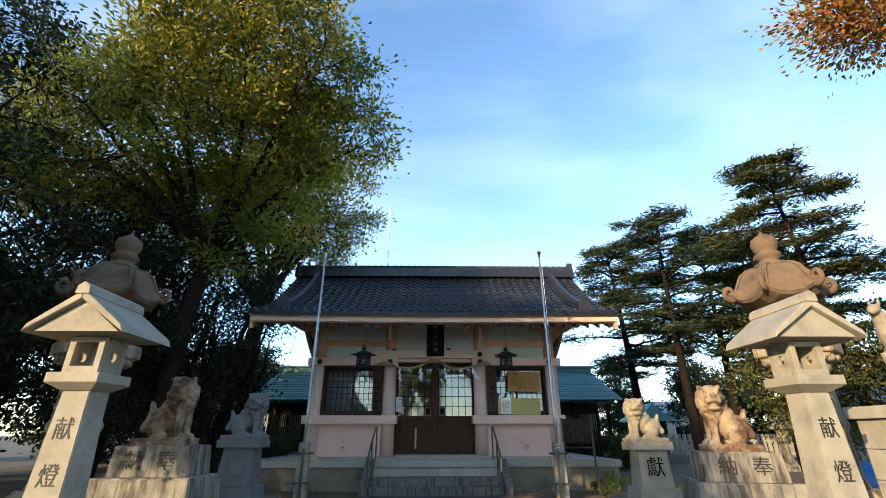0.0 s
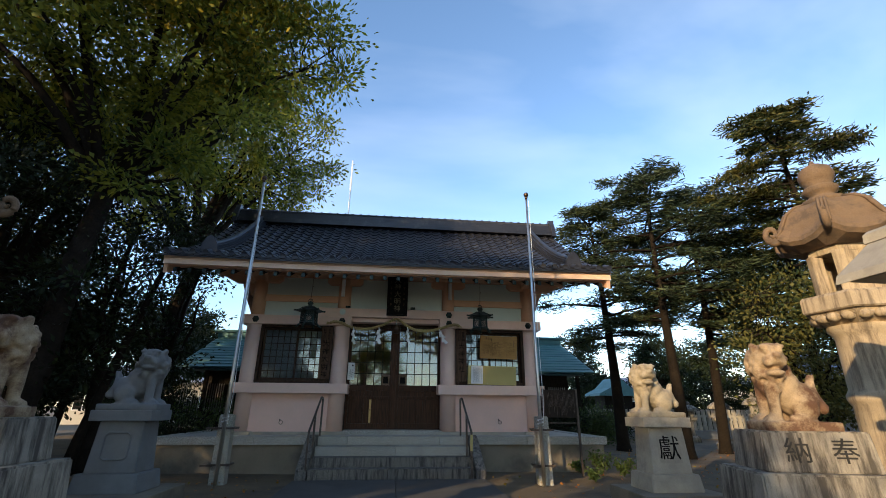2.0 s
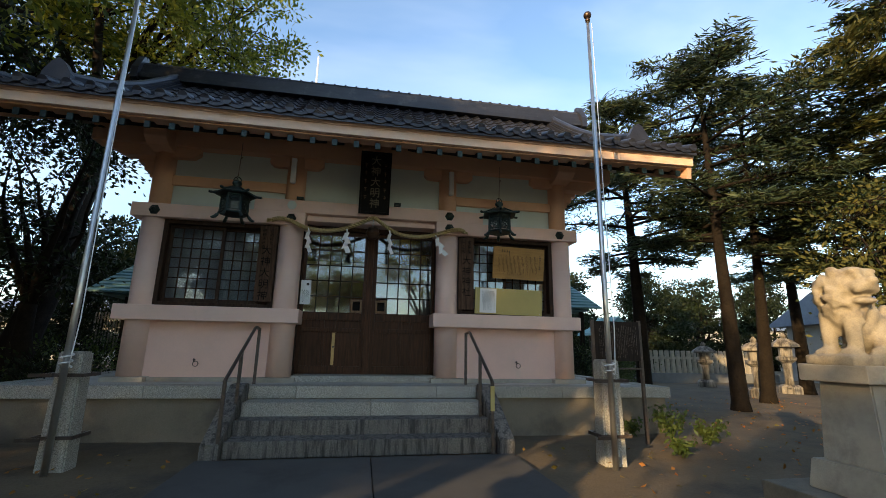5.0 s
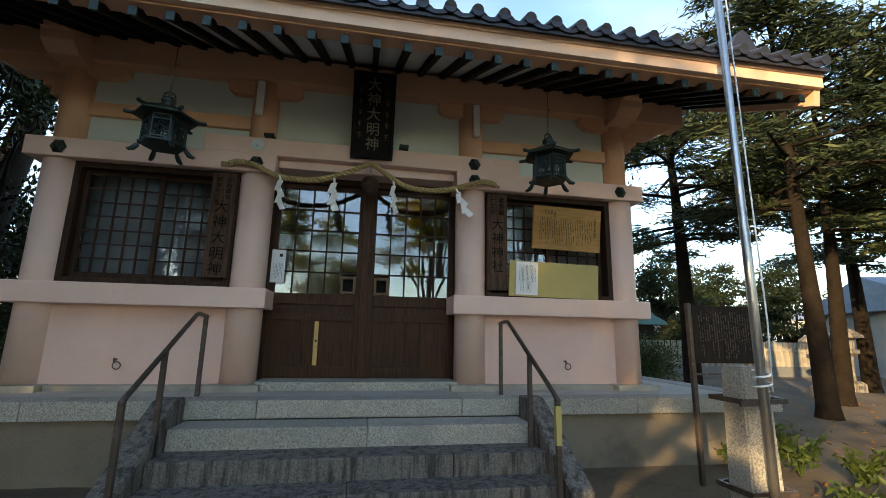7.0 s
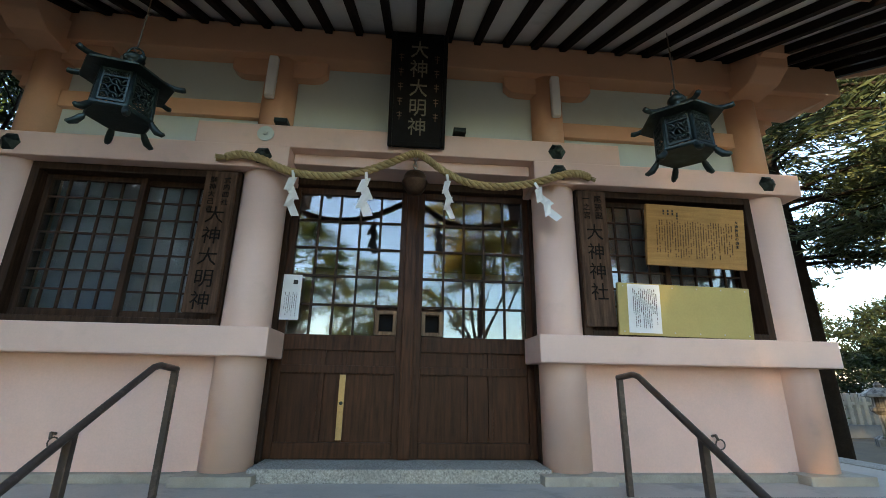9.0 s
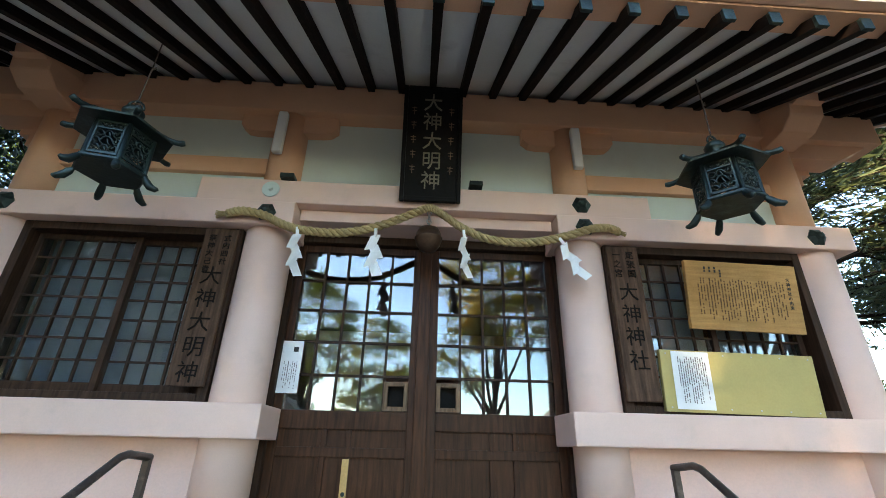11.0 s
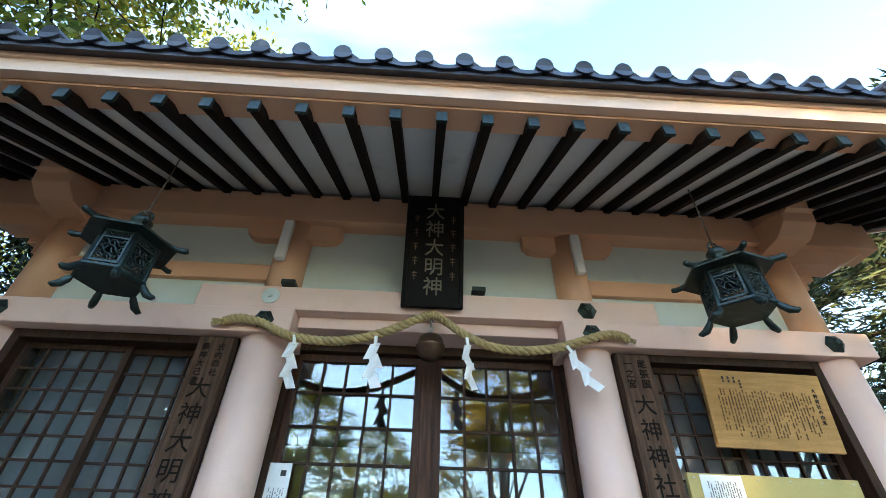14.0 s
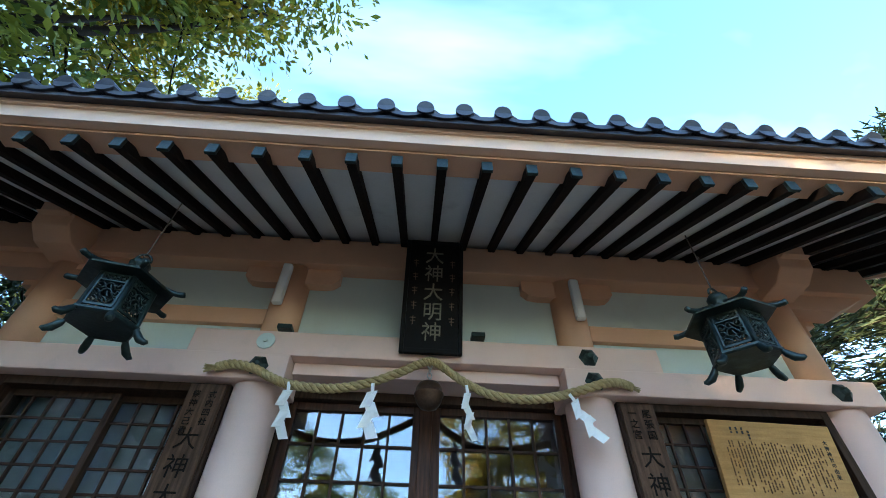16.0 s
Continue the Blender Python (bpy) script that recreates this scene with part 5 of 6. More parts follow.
def pedestal_new(m, stone, label, panel):
    t = thing("statue_pedestal", label, "pedestal", m)
    q = B()
    box(q, -0.68, 0.68, -0.60, 0.60, -0.1, 0.20, 0.015)
    part("footing", q, CONCRETE, t)
    q = B()
    taper(q, 0.86, 0.70, 0.80, 0.64, 0.20, 0.44, bevel=0.012)
    part("base_stone", q, stone, t)
    q = B()
    taper(q, 0.66, 0.52, 0.58, 0.44, 0.44, 1.10, bevel=0.012)
    die = part("die", q, stone, t)
    q = B()
    box(q, -0.41, 0.41, -0.30, 0.30, 1.10, 1.245, 0.012)
    part("cap", q, stone, t)
    m2 = Matrix.Translation((0, -0.243, 0.78)) @ pose(0, 0, 0, -3.4)
    if panel:
        q = B()
        box(q, -0.19, 0.19, -0.006, 0.004, -0.19, 0.19, 0.0, m2)
        p = part("carved_panel", q, PALESTONE, die, "pale carved square with a character")
        part("lettering", text_mesh("獻", 0.37, 0.003, FADED, m2 @ Matrix.Translation((0, -0.008, 0)) @ FACE), FADED, p)
    else:
        q = B()
        pts = [(0.17 * max(-1, min(1, 1.25 * math.cos(a))), -0.003, 0.17 * max(-1, min(1, 1.25 * math.sin(a)))) for a in [math.tau * i / 32 for i in range(33)]]
        tube(q, pts, 0.014, 6)
        q.transform(m2)
        part("carved_panel", q, GREYSTONE, die, "rounded carved border")
    return t


ped = pedestal_old(pose(4.33, 8.32, 0, 0, 0, -14), "black-streaked two-tier granite pedestal with carved characters")
ped.scale = (0.94, 0.94, 0.925)
pedestal_old(pose(-4.07, 8.70, 0), "black-streaked two-tier granite pedestal with carved characters")
guardian("guardian_statue", REDSTONE, "rust-brown weathered stone guardian dog seated on a pedestal", pose(4.31, 8.32, 1.096, 0, 0, -14), 0.95, True, True)
guardian("guardian_statue", REDSTONE, "dark rust-brown stone guardian dog seated on a pedestal", pose(-4.09, 8.70, 1.185), 1.02, False, False)
ped = pedestal_new(pose(4.08, 10.56, 0), PALESTONE, "pale granite pedestal with a carved square panel", True)
ped.scale = (0.92, 0.92, 0.955)
pedestal_new(pose(-3.78, 10.95, 0), GREYSTONE, "grey granite pedestal with a rounded carved border, darkened for shade", False)
guardian("guardian_statue", STATUE, "pale cream carved stone guardian dog with a curled mane", pose(4.08, 10.56, 1.184), 0.83, True, True)
# darker stone than the right dog's: the shade on it is coloured in
guardian("guardian_statue", GREYSTONE, "grey carved stone guardian dog with a curled mane, darkened for shade", pose(-3.78, 10.95, 1.24), 0.90, False, False)

# animal statue on a block pedestal by the square lantern
bp_ = thing("block_pedestal", "pale stone-block pedestal under an animal statue", "pedestal", pose(6.52, 7.32, 0))
for r in range(5):
    n_ = 4 if r < 4 else 1
    for i in range(n_):
        q = B()
        if r == 4:
            box(q, -0.66, 0.66, -0.66, 0.66, 1.52, 1.68, 0.015)
        else:
            off = 0.16 if r % 2 else 0.0
            a, b = max(-0.58, -0.58 + (i - 0.0) * 0.32 - off), min(0.58, -0.58 + (i + 1) * 0.32 - off)
            if b <= a:
                continue
            box(q, a + 0.004, b - 0.004 if i < 3 else 0.58, -0.58, 0.58, r * 0.38 - (0.1 if r == 0 else 0), r * 0.38 + 0.375, 0.012)
        part("stone_block", q, PALESTONE, bp_)
q = B()
ball(q, 0, 0, 0.62, 0.42, 0.17, 0.20)
ball(q, -0.33, 0, 0.78, 0.14, 0.11, 0.22, m=pose(0, 0, 0, 0, -25))
tube(q, [(-0.34, 0, 0.8), (-0.42, 0, 1.0), (-0.46, 0, 1.12)], [0.12, 0.09, 0.08], 10)
ball(q, -0.53, 0, 1.15, 0.14, 0.075, 0.075, m=pose(0, 0, 0, 0, -20))
for s in (-1, 1):
    ball(q, -0.43, 0.05 * s, 1.25, 0.025, 0.02, 0.06)
    tube(q, [(-0.30, 0.09 * s, 0.6), (-0.31, 0.09 * s, 0.3), (-0.30, 0.09 * s, 0.0)], [0.08, 0.045, 0.04], 8)
    tube(q, [(0.32, 0.09 * s, 0.6), (0.37, 0.09 * s, 0.32), (0.33, 0.09 * s, 0.0)], [0.10, 0.05, 0.04], 8)
tube(q, [(0.40, 0, 0.7), (0.50, 0, 0.6), (0.52, 0, 0.4)], [0.04, 0.04, 0.02], 8)
box(q, -0.45, 0.45, -0.2, 0.2, -0.06, 0.03)
ob = solo("animal_statue", q, STATUE, "cream carved stone animal statue standing on a pedestal", "statue", pose(6.40, 7.32, 1.74, 0, 0, 30), smooth=True)
rm = ob.modifiers.new("merge", "REMESH")
rm.mode, rm.voxel_size, rm.use_smooth_shade = "VOXEL", 0.022, True

# antenna mast behind the hall
am = thing("antenna_mast", "thin red and white antenna mast far behind the roof", "antenna", pose(-3.23, 29.5, 0))
for z0, z1, mt in ((0, 11.0, STEEL), (11.0, 14.4, STEEL), (14.4, 16.6, PAPER)):
    q = B()
    lathe(q, [(0.06, z0), (0.045, z1)], 8)
    part("mast_section", q, mt, am)


# ---- hall behind, with the green metal roof ----
rear = thing("rear_hall", "long low hall behind with a verdigris-green metal roof and dark walls", "hall", pose(0, -0.95, 0))
RX0, RX1 = -8.6, 8.75
q = B()
box(q, RX0 + 0.8, RX1 - 0.9, 24.6, 29.4, -0.1, 2.9)
part("wall", q, DARKWALL, rear)
for i in range(12):
    z0, y0 = 2.78 + 1.62 * i / 12, 23.7 + 2.9 * i / 12
    inset = 0.045 * i
    q = B()
    box(q, RX0 + inset * 0.8, RX1 - inset * 0.8, y0, y0 + 0.34, z0, z0 + 0.055, 0.0, )
    for v in q.verts:
        if v.co.y > y0 + 0.2:
            v.co.z += 0.135
    part("roof_course", q, TEAL, rear)
q = B()
prism(q, [(23.72, 2.70), (26.65, 4.34), (29.6, 2.70)], RX0 + 0.45, RX1 - 0.45, axis="x")
part("roof_body", q, TEAL, rear)
q = B()
box(q, RX0 + 0.35, RX1 - 0.35, 26.42, 26.88, 4.36, 4.60, 0.02)
box(q, RX0 + 0.15, RX1 - 0.15, 26.32, 26.98, 4.60, 4.70, 0.02)
part("ridge", q, TEAL, rear, "dark green boxed ridge")
for x in [RX0 + 1.0 + 1.58 * i for i in range(11)]:
    q = B()
    box(q, x - 0.07, x + 0.07, 24.25, 24.39, -0.1, 2.75, 0.01)
    part("post", q, DARKWALL, rear)
for x in (5.5, 6.4, 7.3, -6.4, -7.3, -8.2):
    q = B()
    for k_ in range(9):
        box(q, x - 0.36 + 0.09 * k_ - 0.012, x - 0.36 + 0.09 * k_ + 0.012, 24.52, 24.56, 1.1, 2.2)
    part("lattice", q, GREYWALL, rear)

# ---- distance: fence, small shrine, houses ----
fence = thing("stone_fence", "pale stone picket fence at the back of the yard", "fence", pose(9.6, 25.6, 0, 0, 0, -3))
me_post = mesh_of("picket", taper(B(), 0.15, 0.14, 0.14, 0.13, 0.35, 1.32, bevel=0.012), PALESTONE)
for i in range(34):
    part("picket", me_post, PALESTONE, fence).matrix_basis = pose(0.26 * i, 0, 0)
q = B()
box(q, -0.2, 8.9, -0.16, 0.16, -0.1, 0.36, 0.02)
part("footing", q, GREYSTONE, fence)
q = B()
box(q, -0.1, 8.8, -0.05, 0.05, 0.95, 1.05, 0.01)
part("rail", q, PALESTONE, fence)
ms_ = thing("small_shrine", "small dark wooden shrine with a green roof behind the fence", "small shrine", pose(12.4, 28.6, 0))
q = B()
box(q, -0.8, 0.8, -0.6, 0.6, -0.1, 2.0, 0.02)
part("body", q, DARKWALL, ms_)
q = B()
prism(q, [(-1.25, 2.0), (-1.2, 2.12), (-0.6, 2.4), (0, 2.95), (0.6, 2.4), (1.2, 2.12), (1.25, 2.0)], -1.0, 1.0)
part("roof", q, TEAL, ms_)


def far_house(x, y, w, d, h, rise, wall_m, roof_m, label, rz=0):
    t = thing("house", label, "house", pose(x, y, 0, 0, 0, rz))
    q = B()
    box(q, -w / 2, w / 2, -d / 2, d / 2, -0.2, h)
    part("wall", q, wall_m, t)
    q = B()
    prism(q, [(-d / 2 - 0.5, h - 0.12), (-d / 2 - 0.5, h + 0.02), (0, h + rise), (d / 2 + 0.5, h + 0.02), (d / 2 + 0.5, h - 0.12)], -w / 2 - 0.5, w / 2 + 0.5, axis="x")
    part("roof", q, roof_m, t)
    n_ = max(2, int(w / 2.4))
    for fl in range(max(1, int(h / 2.6))):
        for i in range(n_):
            wx = -w / 2 + (i + 0.5) * w / n_
            z = 0.95 + 2.6 * fl
            q = B()
            for a, b, c, e in ((-0.72, -0.66, 0, 1.1), (0.66, 0.72, 0, 1.1), (-0.66, 0.66, 0, 0.06), (-0.66, 0.66, 1.04, 1.1), (-0.02, 0.02, 0.06, 1.04)):
                box(q, wx + a, wx + b, -d / 2 - 0.05, -d / 2 + 0.03, z + c, z + e)
            win = part("window", q, PAPER, t)
            q = B()
            box(q, wx - 0.66, wx + 0.66, -d / 2 - 0.02, -d / 2 - 0.005, z + 0.06, z + 1.04)
            part("pane", q, LACQUER, win)
    return t


far_house(24.5, 22.5, 9.0, 6.0, 2.7, 1.3, GREYWALL, HOUSEROOF, "grey-walled single-storey house with a blue-grey roof", -18)
far_house(24.5, 50, 9, 7, 3.2, 1.3, HOUSEWALL, HOUSEROOF, "cream house beyond the yard", -10)
far_house(48, 58, 10, 8, 4.0, 1.4, HOUSEWALL, HOUSEROOF, "cream two-storey house beyond the yard", -14)
far_house(9.5, 60, 8, 7, 3.0, 1.2, HOUSEWALL, HOUSEROOF, "cream house with a low roof in the distance", 0)
far_house(-20, 47, 11, 8, 3.2, 1.4, HOUSEWALL, HOUSEROOF, "pale house far behind the trees", 6)
far_house(-31, 26, 9, 7, 5.2, 1.4, HOUSEWALL, HOUSEROOF, "pale two-storey house beyond the trees", 50)
tp = B()
ball(tp, 0, 0, 0.3, 0.6, 0.45, 0.5, sub=3)
for v in tp.verts:
    v.co += Vector((noise.noise(v.co * 3), noise.noise(v.co * 3 + Vector((3, 3, 3))), noise.noise(v.co * 3 + Vector((7, 1, 0))))) * 0.12
    v.co.z = max(v.co.z, -0.05)
solo("blue_tarpaulin", tp, BLUE, "crumpled blue tarpaulin on the ground", "tarpaulin", pose(9.6, 12.3, 0), smooth=True)
for i, (x, y, hgt) in enumerate(((11.8, 19.4, 1.7), (14.2, 20.6, 1.9), (12.9, 22.8, 1.6))):
    t = thing("small_stone_lantern", "small dark old stone lantern under the trees", "stone lantern", pose(x, y, 0), "small stone lanterns under the trees")
    q = B()
    lathe(q, [(0.34, -0.1), (0.34, 0.18), (0.24, 0.26)], 6)
    part("base", q, STAINED, t)
    q = B()
    lathe(q, [(0.14, 0.25), (0.12, 0.5), (0.14, hgt * 0.5)], 14)
    part("shaft", q, STAINED, t, smooth=True)
    q = B()
    lathe(q, [(0.15, hgt * 0.5), (0.3, hgt * 0.56), (0.3, hgt * 0.61), (0.2, hgt * 0.62), (0.2, hgt * 0.78)], 6)
    part("fire_box", q, STAINED, t)
    q = B()
    lathe(q, [(0.2, hgt * 0.77), (0.44, hgt * 0.79), (0.42, hgt * 0.83), (0.2, hgt * 0.92), (0.08, hgt * 0.94), (0.1, hgt * 0.98), (0.02, hgt * 1.04)], 6)
    part("cap", q, STAINED, t)


# ---- trees ----
def leaf_object(name, places, length, width, material, parent, seed, flat=0.0, along=None, label=""):
    """Thousands of small leaves, each a folded pair of triangles, as one crown."""
    r = np.random.default_rng(seed)
    n_ = len(places)
    a = r.normal(size=(n_, 3))
    if along is not None:
        a = along + 0.45 * a
    a[:, 2] *= 1 - flat
    a /= np.linalg.norm(a, axis=1)[:, None] + 1e-9
    b = np.cross(a, r.normal(size=(n_, 3)) * np.array([1 - flat, 1 - flat, 1]))
    b /= np.linalg.norm(b, axis=1)[:, None] + 1e-9
    c = np.cross(a, b)
    L = length * r.uniform(0.6, 1.3, size=(n_, 1))
    W = width * r.uniform(0.7, 1.2, size=(n_, 1))
    v = np.stack([places - a * L / 2, places + b * W / 2 + c * W * 0.18, places + a * L / 2, places - b * W / 2 + c * W * 0.18], axis=1).reshape(-1, 3)
    me = bpy.data.meshes.new(name)
    me.vertices.add(4 * n_)
    me.vertices.foreach_set("co", v.astype(np.float32).ravel())
    idx = np.arange(4 * n_).reshape(-1, 4)
    tri = np.concatenate([idx[:, [0, 1, 2]], idx[:, [0, 2, 3]]], axis=1).reshape(-1)
    me.loops.add(len(tri))
    me.loops.foreach_set("vertex_index", tri.astype(np.int32))
    me.polygons.add(len(tri) // 3)
    me.polygons.foreach_set("loop_start", np.arange(0, len(tri), 3, dtype=np.int32))
    me.update(calc_edges=True)
    me.materials.append(material)
    ob = new(name, me)
    ob.parent = parent
    if label:
        ob["label"] = label
    return ob


def broadleaf(label, x, y, fork, radius, ells, clusters, per, size, material, seed, top=(0, 0), second=None, bark=BARK, twigs=0.012, category="tree"):
    """A spreading tree: trunk, limbs into each crown lobe, twigs to each leaf clump, and uneven gaps."""
    rnd = random.Random(seed)
    r = np.random.default_rng(seed)
    t = thing("tree", label, category, pose(x, y, 0))
    tr, limbs = B(), []
    f = Vector((top[0], top[1], fork))
    base = [Vector((0, 0, -0.2)), Vector((0.04, 0, 0.15)), f * 0.35 + Vector((0.1, 0.05, 0)), f * 0.7, f]
    tube(tr, base, [radius * 1.55, radius * 1.15, radius, radius * 0.88, radius * 0.78], 14)
    nodes = []
    for cx, cy, cz, rx, ry, rz in ells:
        for k_ in range(4):
            a = rnd.uniform(0, math.tau)
            end = Vector((cx + 0.62 * rx * math.cos(a), cy + 0.62 * ry * math.sin(a), cz + rnd.uniform(-0.2, 0.65) * rz))
            start = f.lerp(Vector((0, 0, fork)), rnd.uniform(0, 0.3))
            mid = start.lerp(end, 0.5) + Vector((rnd.uniform(-1, 1), rnd.uniform(-1, 1), rnd.uniform(-0.3, 0.9))) * 0.14 * (end - start).length
            pts = []
            for j in range(8):
                s = j / 7
                p = start.lerp(mid, s).lerp(mid.lerp(end, s), s)
                p += Vector((noise.noise(p * 0.9 + Vector((seed, 0, 0))), noise.noise(p * 0.9 + Vector((0, seed, 0))), noise.noise(p * 0.9 + Vector((0, 0, seed))))) * 0.25 * s
                pts.append(p)
            tube(tr, pts, [radius * (0.52 - 0.46 * j / 7) * rnd.uniform(0.85, 1.05) for j in range(8)], 8)
            nodes += [(p, radius * (0.5 - 0.45 * j / 7)) for j, p in enumerate(pts) if j > 1]
    cents, outward = [], []
    vol = [rx * ry * rz for *_, rx, ry, rz in ells]
    for (cx, cy, cz, rx, ry, rz), vv in zip(ells, vol):
        k_ = int(clusters * vv / sum(vol))
        while k_ > 0:
            d = Vector((rnd.gauss(0, 1), rnd.gauss(0, 1), rnd.gauss(0, 1))).normalized() * rnd.uniform(0.35, 1.0) ** 0.6
            c = Vector((cx + d.x * rx, cy + d.y * ry, cz + d.z * rz))
            if noise.noise(c * 0.5 + Vector((seed * 3.1, 0, 0))) < -0.12 and rnd.random() < 0.8:
                k_ -= 0.25
                continue
            cents.append(c)
            k_ -= 1
    tips = np.array([tuple(p) for p, _ in nodes])
    for c in cents:
        i = int(np.argmin(((tips - np.array(c)) ** 2).sum(axis=1)))
        p, rad = nodes[i]
        mid = p.lerp(c, 0.5) + Vector((rnd.uniform(-0.2, 0.2), rnd.uniform(-0.2, 0.2), rnd.uniform(0, 0.3)))
        tube(tr, [p, mid, c], [min(rad * 0.5, 0.05), twigs * 1.6, twigs * 0.6], 4)
    part("trunk", tr, bark, t, smooth=True)
    pos = []
    for c in cents:
        n_ = int(per * rnd.uniform(0.5, 1.5))
        pos.append(np.array(c) + r.normal(size=(n_, 3)) * np.array([0.34, 0.34, 0.19]))
    pos = np.concatenate(pos)
    leaf_object("crown", pos, size, size * 0.5, material, t, seed)
    # extra leaves within a box of the crown, coloured as if sunlit
    if second:
        mat2, box_, share = second
        keep = np.array([box_[0] < p[0] < box_[1] and box_[2] < p[2] < box_[3] for p in pos]) & (r.random(len(pos)) < share)
        leaf_object("sunlit_leaves", pos[keep] + r.normal(size=(int(keep.sum()), 3)) * 0.12, size, size * 0.55, mat2, t, seed + 1, label="leaves coloured yellow for the sun on them")
    return t


def conifer(label, x, y, height, start, reach, boughs, per, material, seed, lean=(0, 0), bark=PINEBARK, radius=0.2, dome=0.6, needle=(0.26, 0.045), stems=1):
    """A cedar-like tree with level, layered boughs of needles."""
    rnd = random.Random(seed)
    r = np.random.default_rng(seed)
    t = thing("tree", label, "tree", pose(x, y, 0))
    tr = B()
    P, A = [], []
    for st in range(stems):
        off = Vector((0, 0, 0)) if st == 0 else Vector((rnd.uniform(-1, 1), rnd.uniform(-1, 1), 0)).normalized() * 1.1

        def axis(h):
            s = h / height
            return Vector((lean[0] * s + off.x * min(1, max(0, (h - 1.2) / 3)) + 0.12 * math.sin(3.1 * s + seed), lean[1] * s + off.y * min(1, max(0, (h - 1.2) / 3)) + 0.12 * math.cos(2.3 * s + seed), h))
        hs = [-0.2, 0.2, 1, 2, 3, 4, 5.5, 7, height * 0.9, height]
        hs = sorted(h for h in hs if h <= height)
        tube(tr, [axis(h) for h in hs], [radius * (1.35 if h < 0.1 else 1.0 - 0.9 * max(0, h) / height) for h in hs], 12)
        for i in range(boughs):
            f = (i + rnd.uniform(0, 1)) / boughs
            h = start + (height - start) * f
            span = reach * (math.sqrt(max(0.05, 1 - (max(0, f - dome * 0.5) / (1 - dome * 0.5)) ** 2))) * rnd.uniform(0.55, 1.1) * (0.75 if f < 0.12 else 1)
            a = rnd.uniform(0, math.tau)
            d = Vector((math.cos(a), math.sin(a), 0))
            p0 = axis(h)
            rise = rnd.uniform(-0.05, 0.35) * span * (0.4 + f)
            pts = [p0 + d * span * s + Vector((0, 0, rise * s - 0.16 * span * s * s)) + Vector((noise.noise((s * 2, i, seed)), noise.noise((i, s * 2, seed)), 0)) * 0.3 * s for s in (0, 0.25, 0.5, 0.75, 1)]
            tube(tr, pts, [0.055 * (1 - 0.5 * f), 0.04, 0.028, 0.016, 0.006], 5)
            side = Vector((-d.y, d.x, 0))
            for k_ in range(9):
                s = 0.25 + 0.75 * (k_ + rnd.random()) / 9
                j = min(3, int(s * 4))
                p = pts[j].lerp(pts[j + 1], s * 4 - j)
                for sd in (-1, 1):
                    w = span * 0.36 * (1.1 - s) + 0.22
                    q1 = p + side * sd * w * rnd.uniform(0.6, 1.1) + d * w * 0.55 + Vector((0, 0, rnd.uniform(-0.12, 0.05)))
                    tube(tr, [p, q1], [0.010, 0.004], 3)
                    n_ = int(per * rnd.uniform(0.6, 1.4))
                    u = r.random((n_, 1)) ** 0.8
                    P.append(np.array(p) * (1 - u) + np.array(q1) * u + r.normal(size=(n_, 3)) * np.array([0.13, 0.13, 0.05]))
                    A.append(np.tile(np.array((q1 - p).normalized()), (n_, 1)))
    part("trunk", tr, bark, t, smooth=True)
    leaf_object("crown", np.concatenate(P), needle[0], needle[1], material, t, seed, 0.3, np.concatenate(A))
    return t


# big trees beside and behind the hall
broadleaf("tall broadleaf tree with sunlit-yellow upper leaves reaching over the roof", -7.2, 13.2, 5.8, 0.25,
          [(-0.3, 0.2, 10.6, 3.9, 4.2, 3.6), (3.7, 0.6, 10.3, 2.1, 2.0, 2.0), (1.3, -1.2, 12.6, 3.9, 3.2, 2.4), (-3.2, -0.5, 9.2, 2.6, 2.8, 2.6), (2.2, 0.5, 8.2, 1.6, 1.6, 1.3), (1.2, 0.6, 6.6, 1.6, 1.6, 1.5)],
          640, 105, 0.17, CAMPHOR, 11, (0.5, 0.2), (YELLOWLEAF, (-1.0, 4.5, 9.3, 15.5), 0.45))
broadleaf("tall broadleaf tree behind the hall", -8.8, 20.4, 6.5, 0.36,
          [(1.2, 1.5, 12.6, 4.6, 4.4, 3.8), (2.4, 2.0, 10.8, 2.0, 2.2, 2.0), (-2.5, 0.5, 11.0, 3.4, 3.4, 3.0)],
          520, 85, 0.19, CAMPHOR, 23, (1.1, 0.3))
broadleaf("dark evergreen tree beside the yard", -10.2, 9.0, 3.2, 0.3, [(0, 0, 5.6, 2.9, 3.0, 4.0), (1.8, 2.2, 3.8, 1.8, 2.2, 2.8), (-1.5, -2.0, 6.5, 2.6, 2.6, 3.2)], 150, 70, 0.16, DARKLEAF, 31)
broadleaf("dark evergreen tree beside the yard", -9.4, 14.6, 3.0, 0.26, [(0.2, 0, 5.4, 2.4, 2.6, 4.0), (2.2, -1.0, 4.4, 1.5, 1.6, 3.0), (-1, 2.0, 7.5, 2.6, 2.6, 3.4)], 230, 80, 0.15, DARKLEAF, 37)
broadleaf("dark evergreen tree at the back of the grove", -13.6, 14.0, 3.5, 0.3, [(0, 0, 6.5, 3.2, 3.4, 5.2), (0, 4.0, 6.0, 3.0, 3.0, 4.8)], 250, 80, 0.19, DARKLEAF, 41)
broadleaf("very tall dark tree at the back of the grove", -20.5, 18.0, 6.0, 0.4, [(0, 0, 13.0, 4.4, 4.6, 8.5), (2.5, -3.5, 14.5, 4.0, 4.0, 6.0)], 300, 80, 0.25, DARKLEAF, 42)
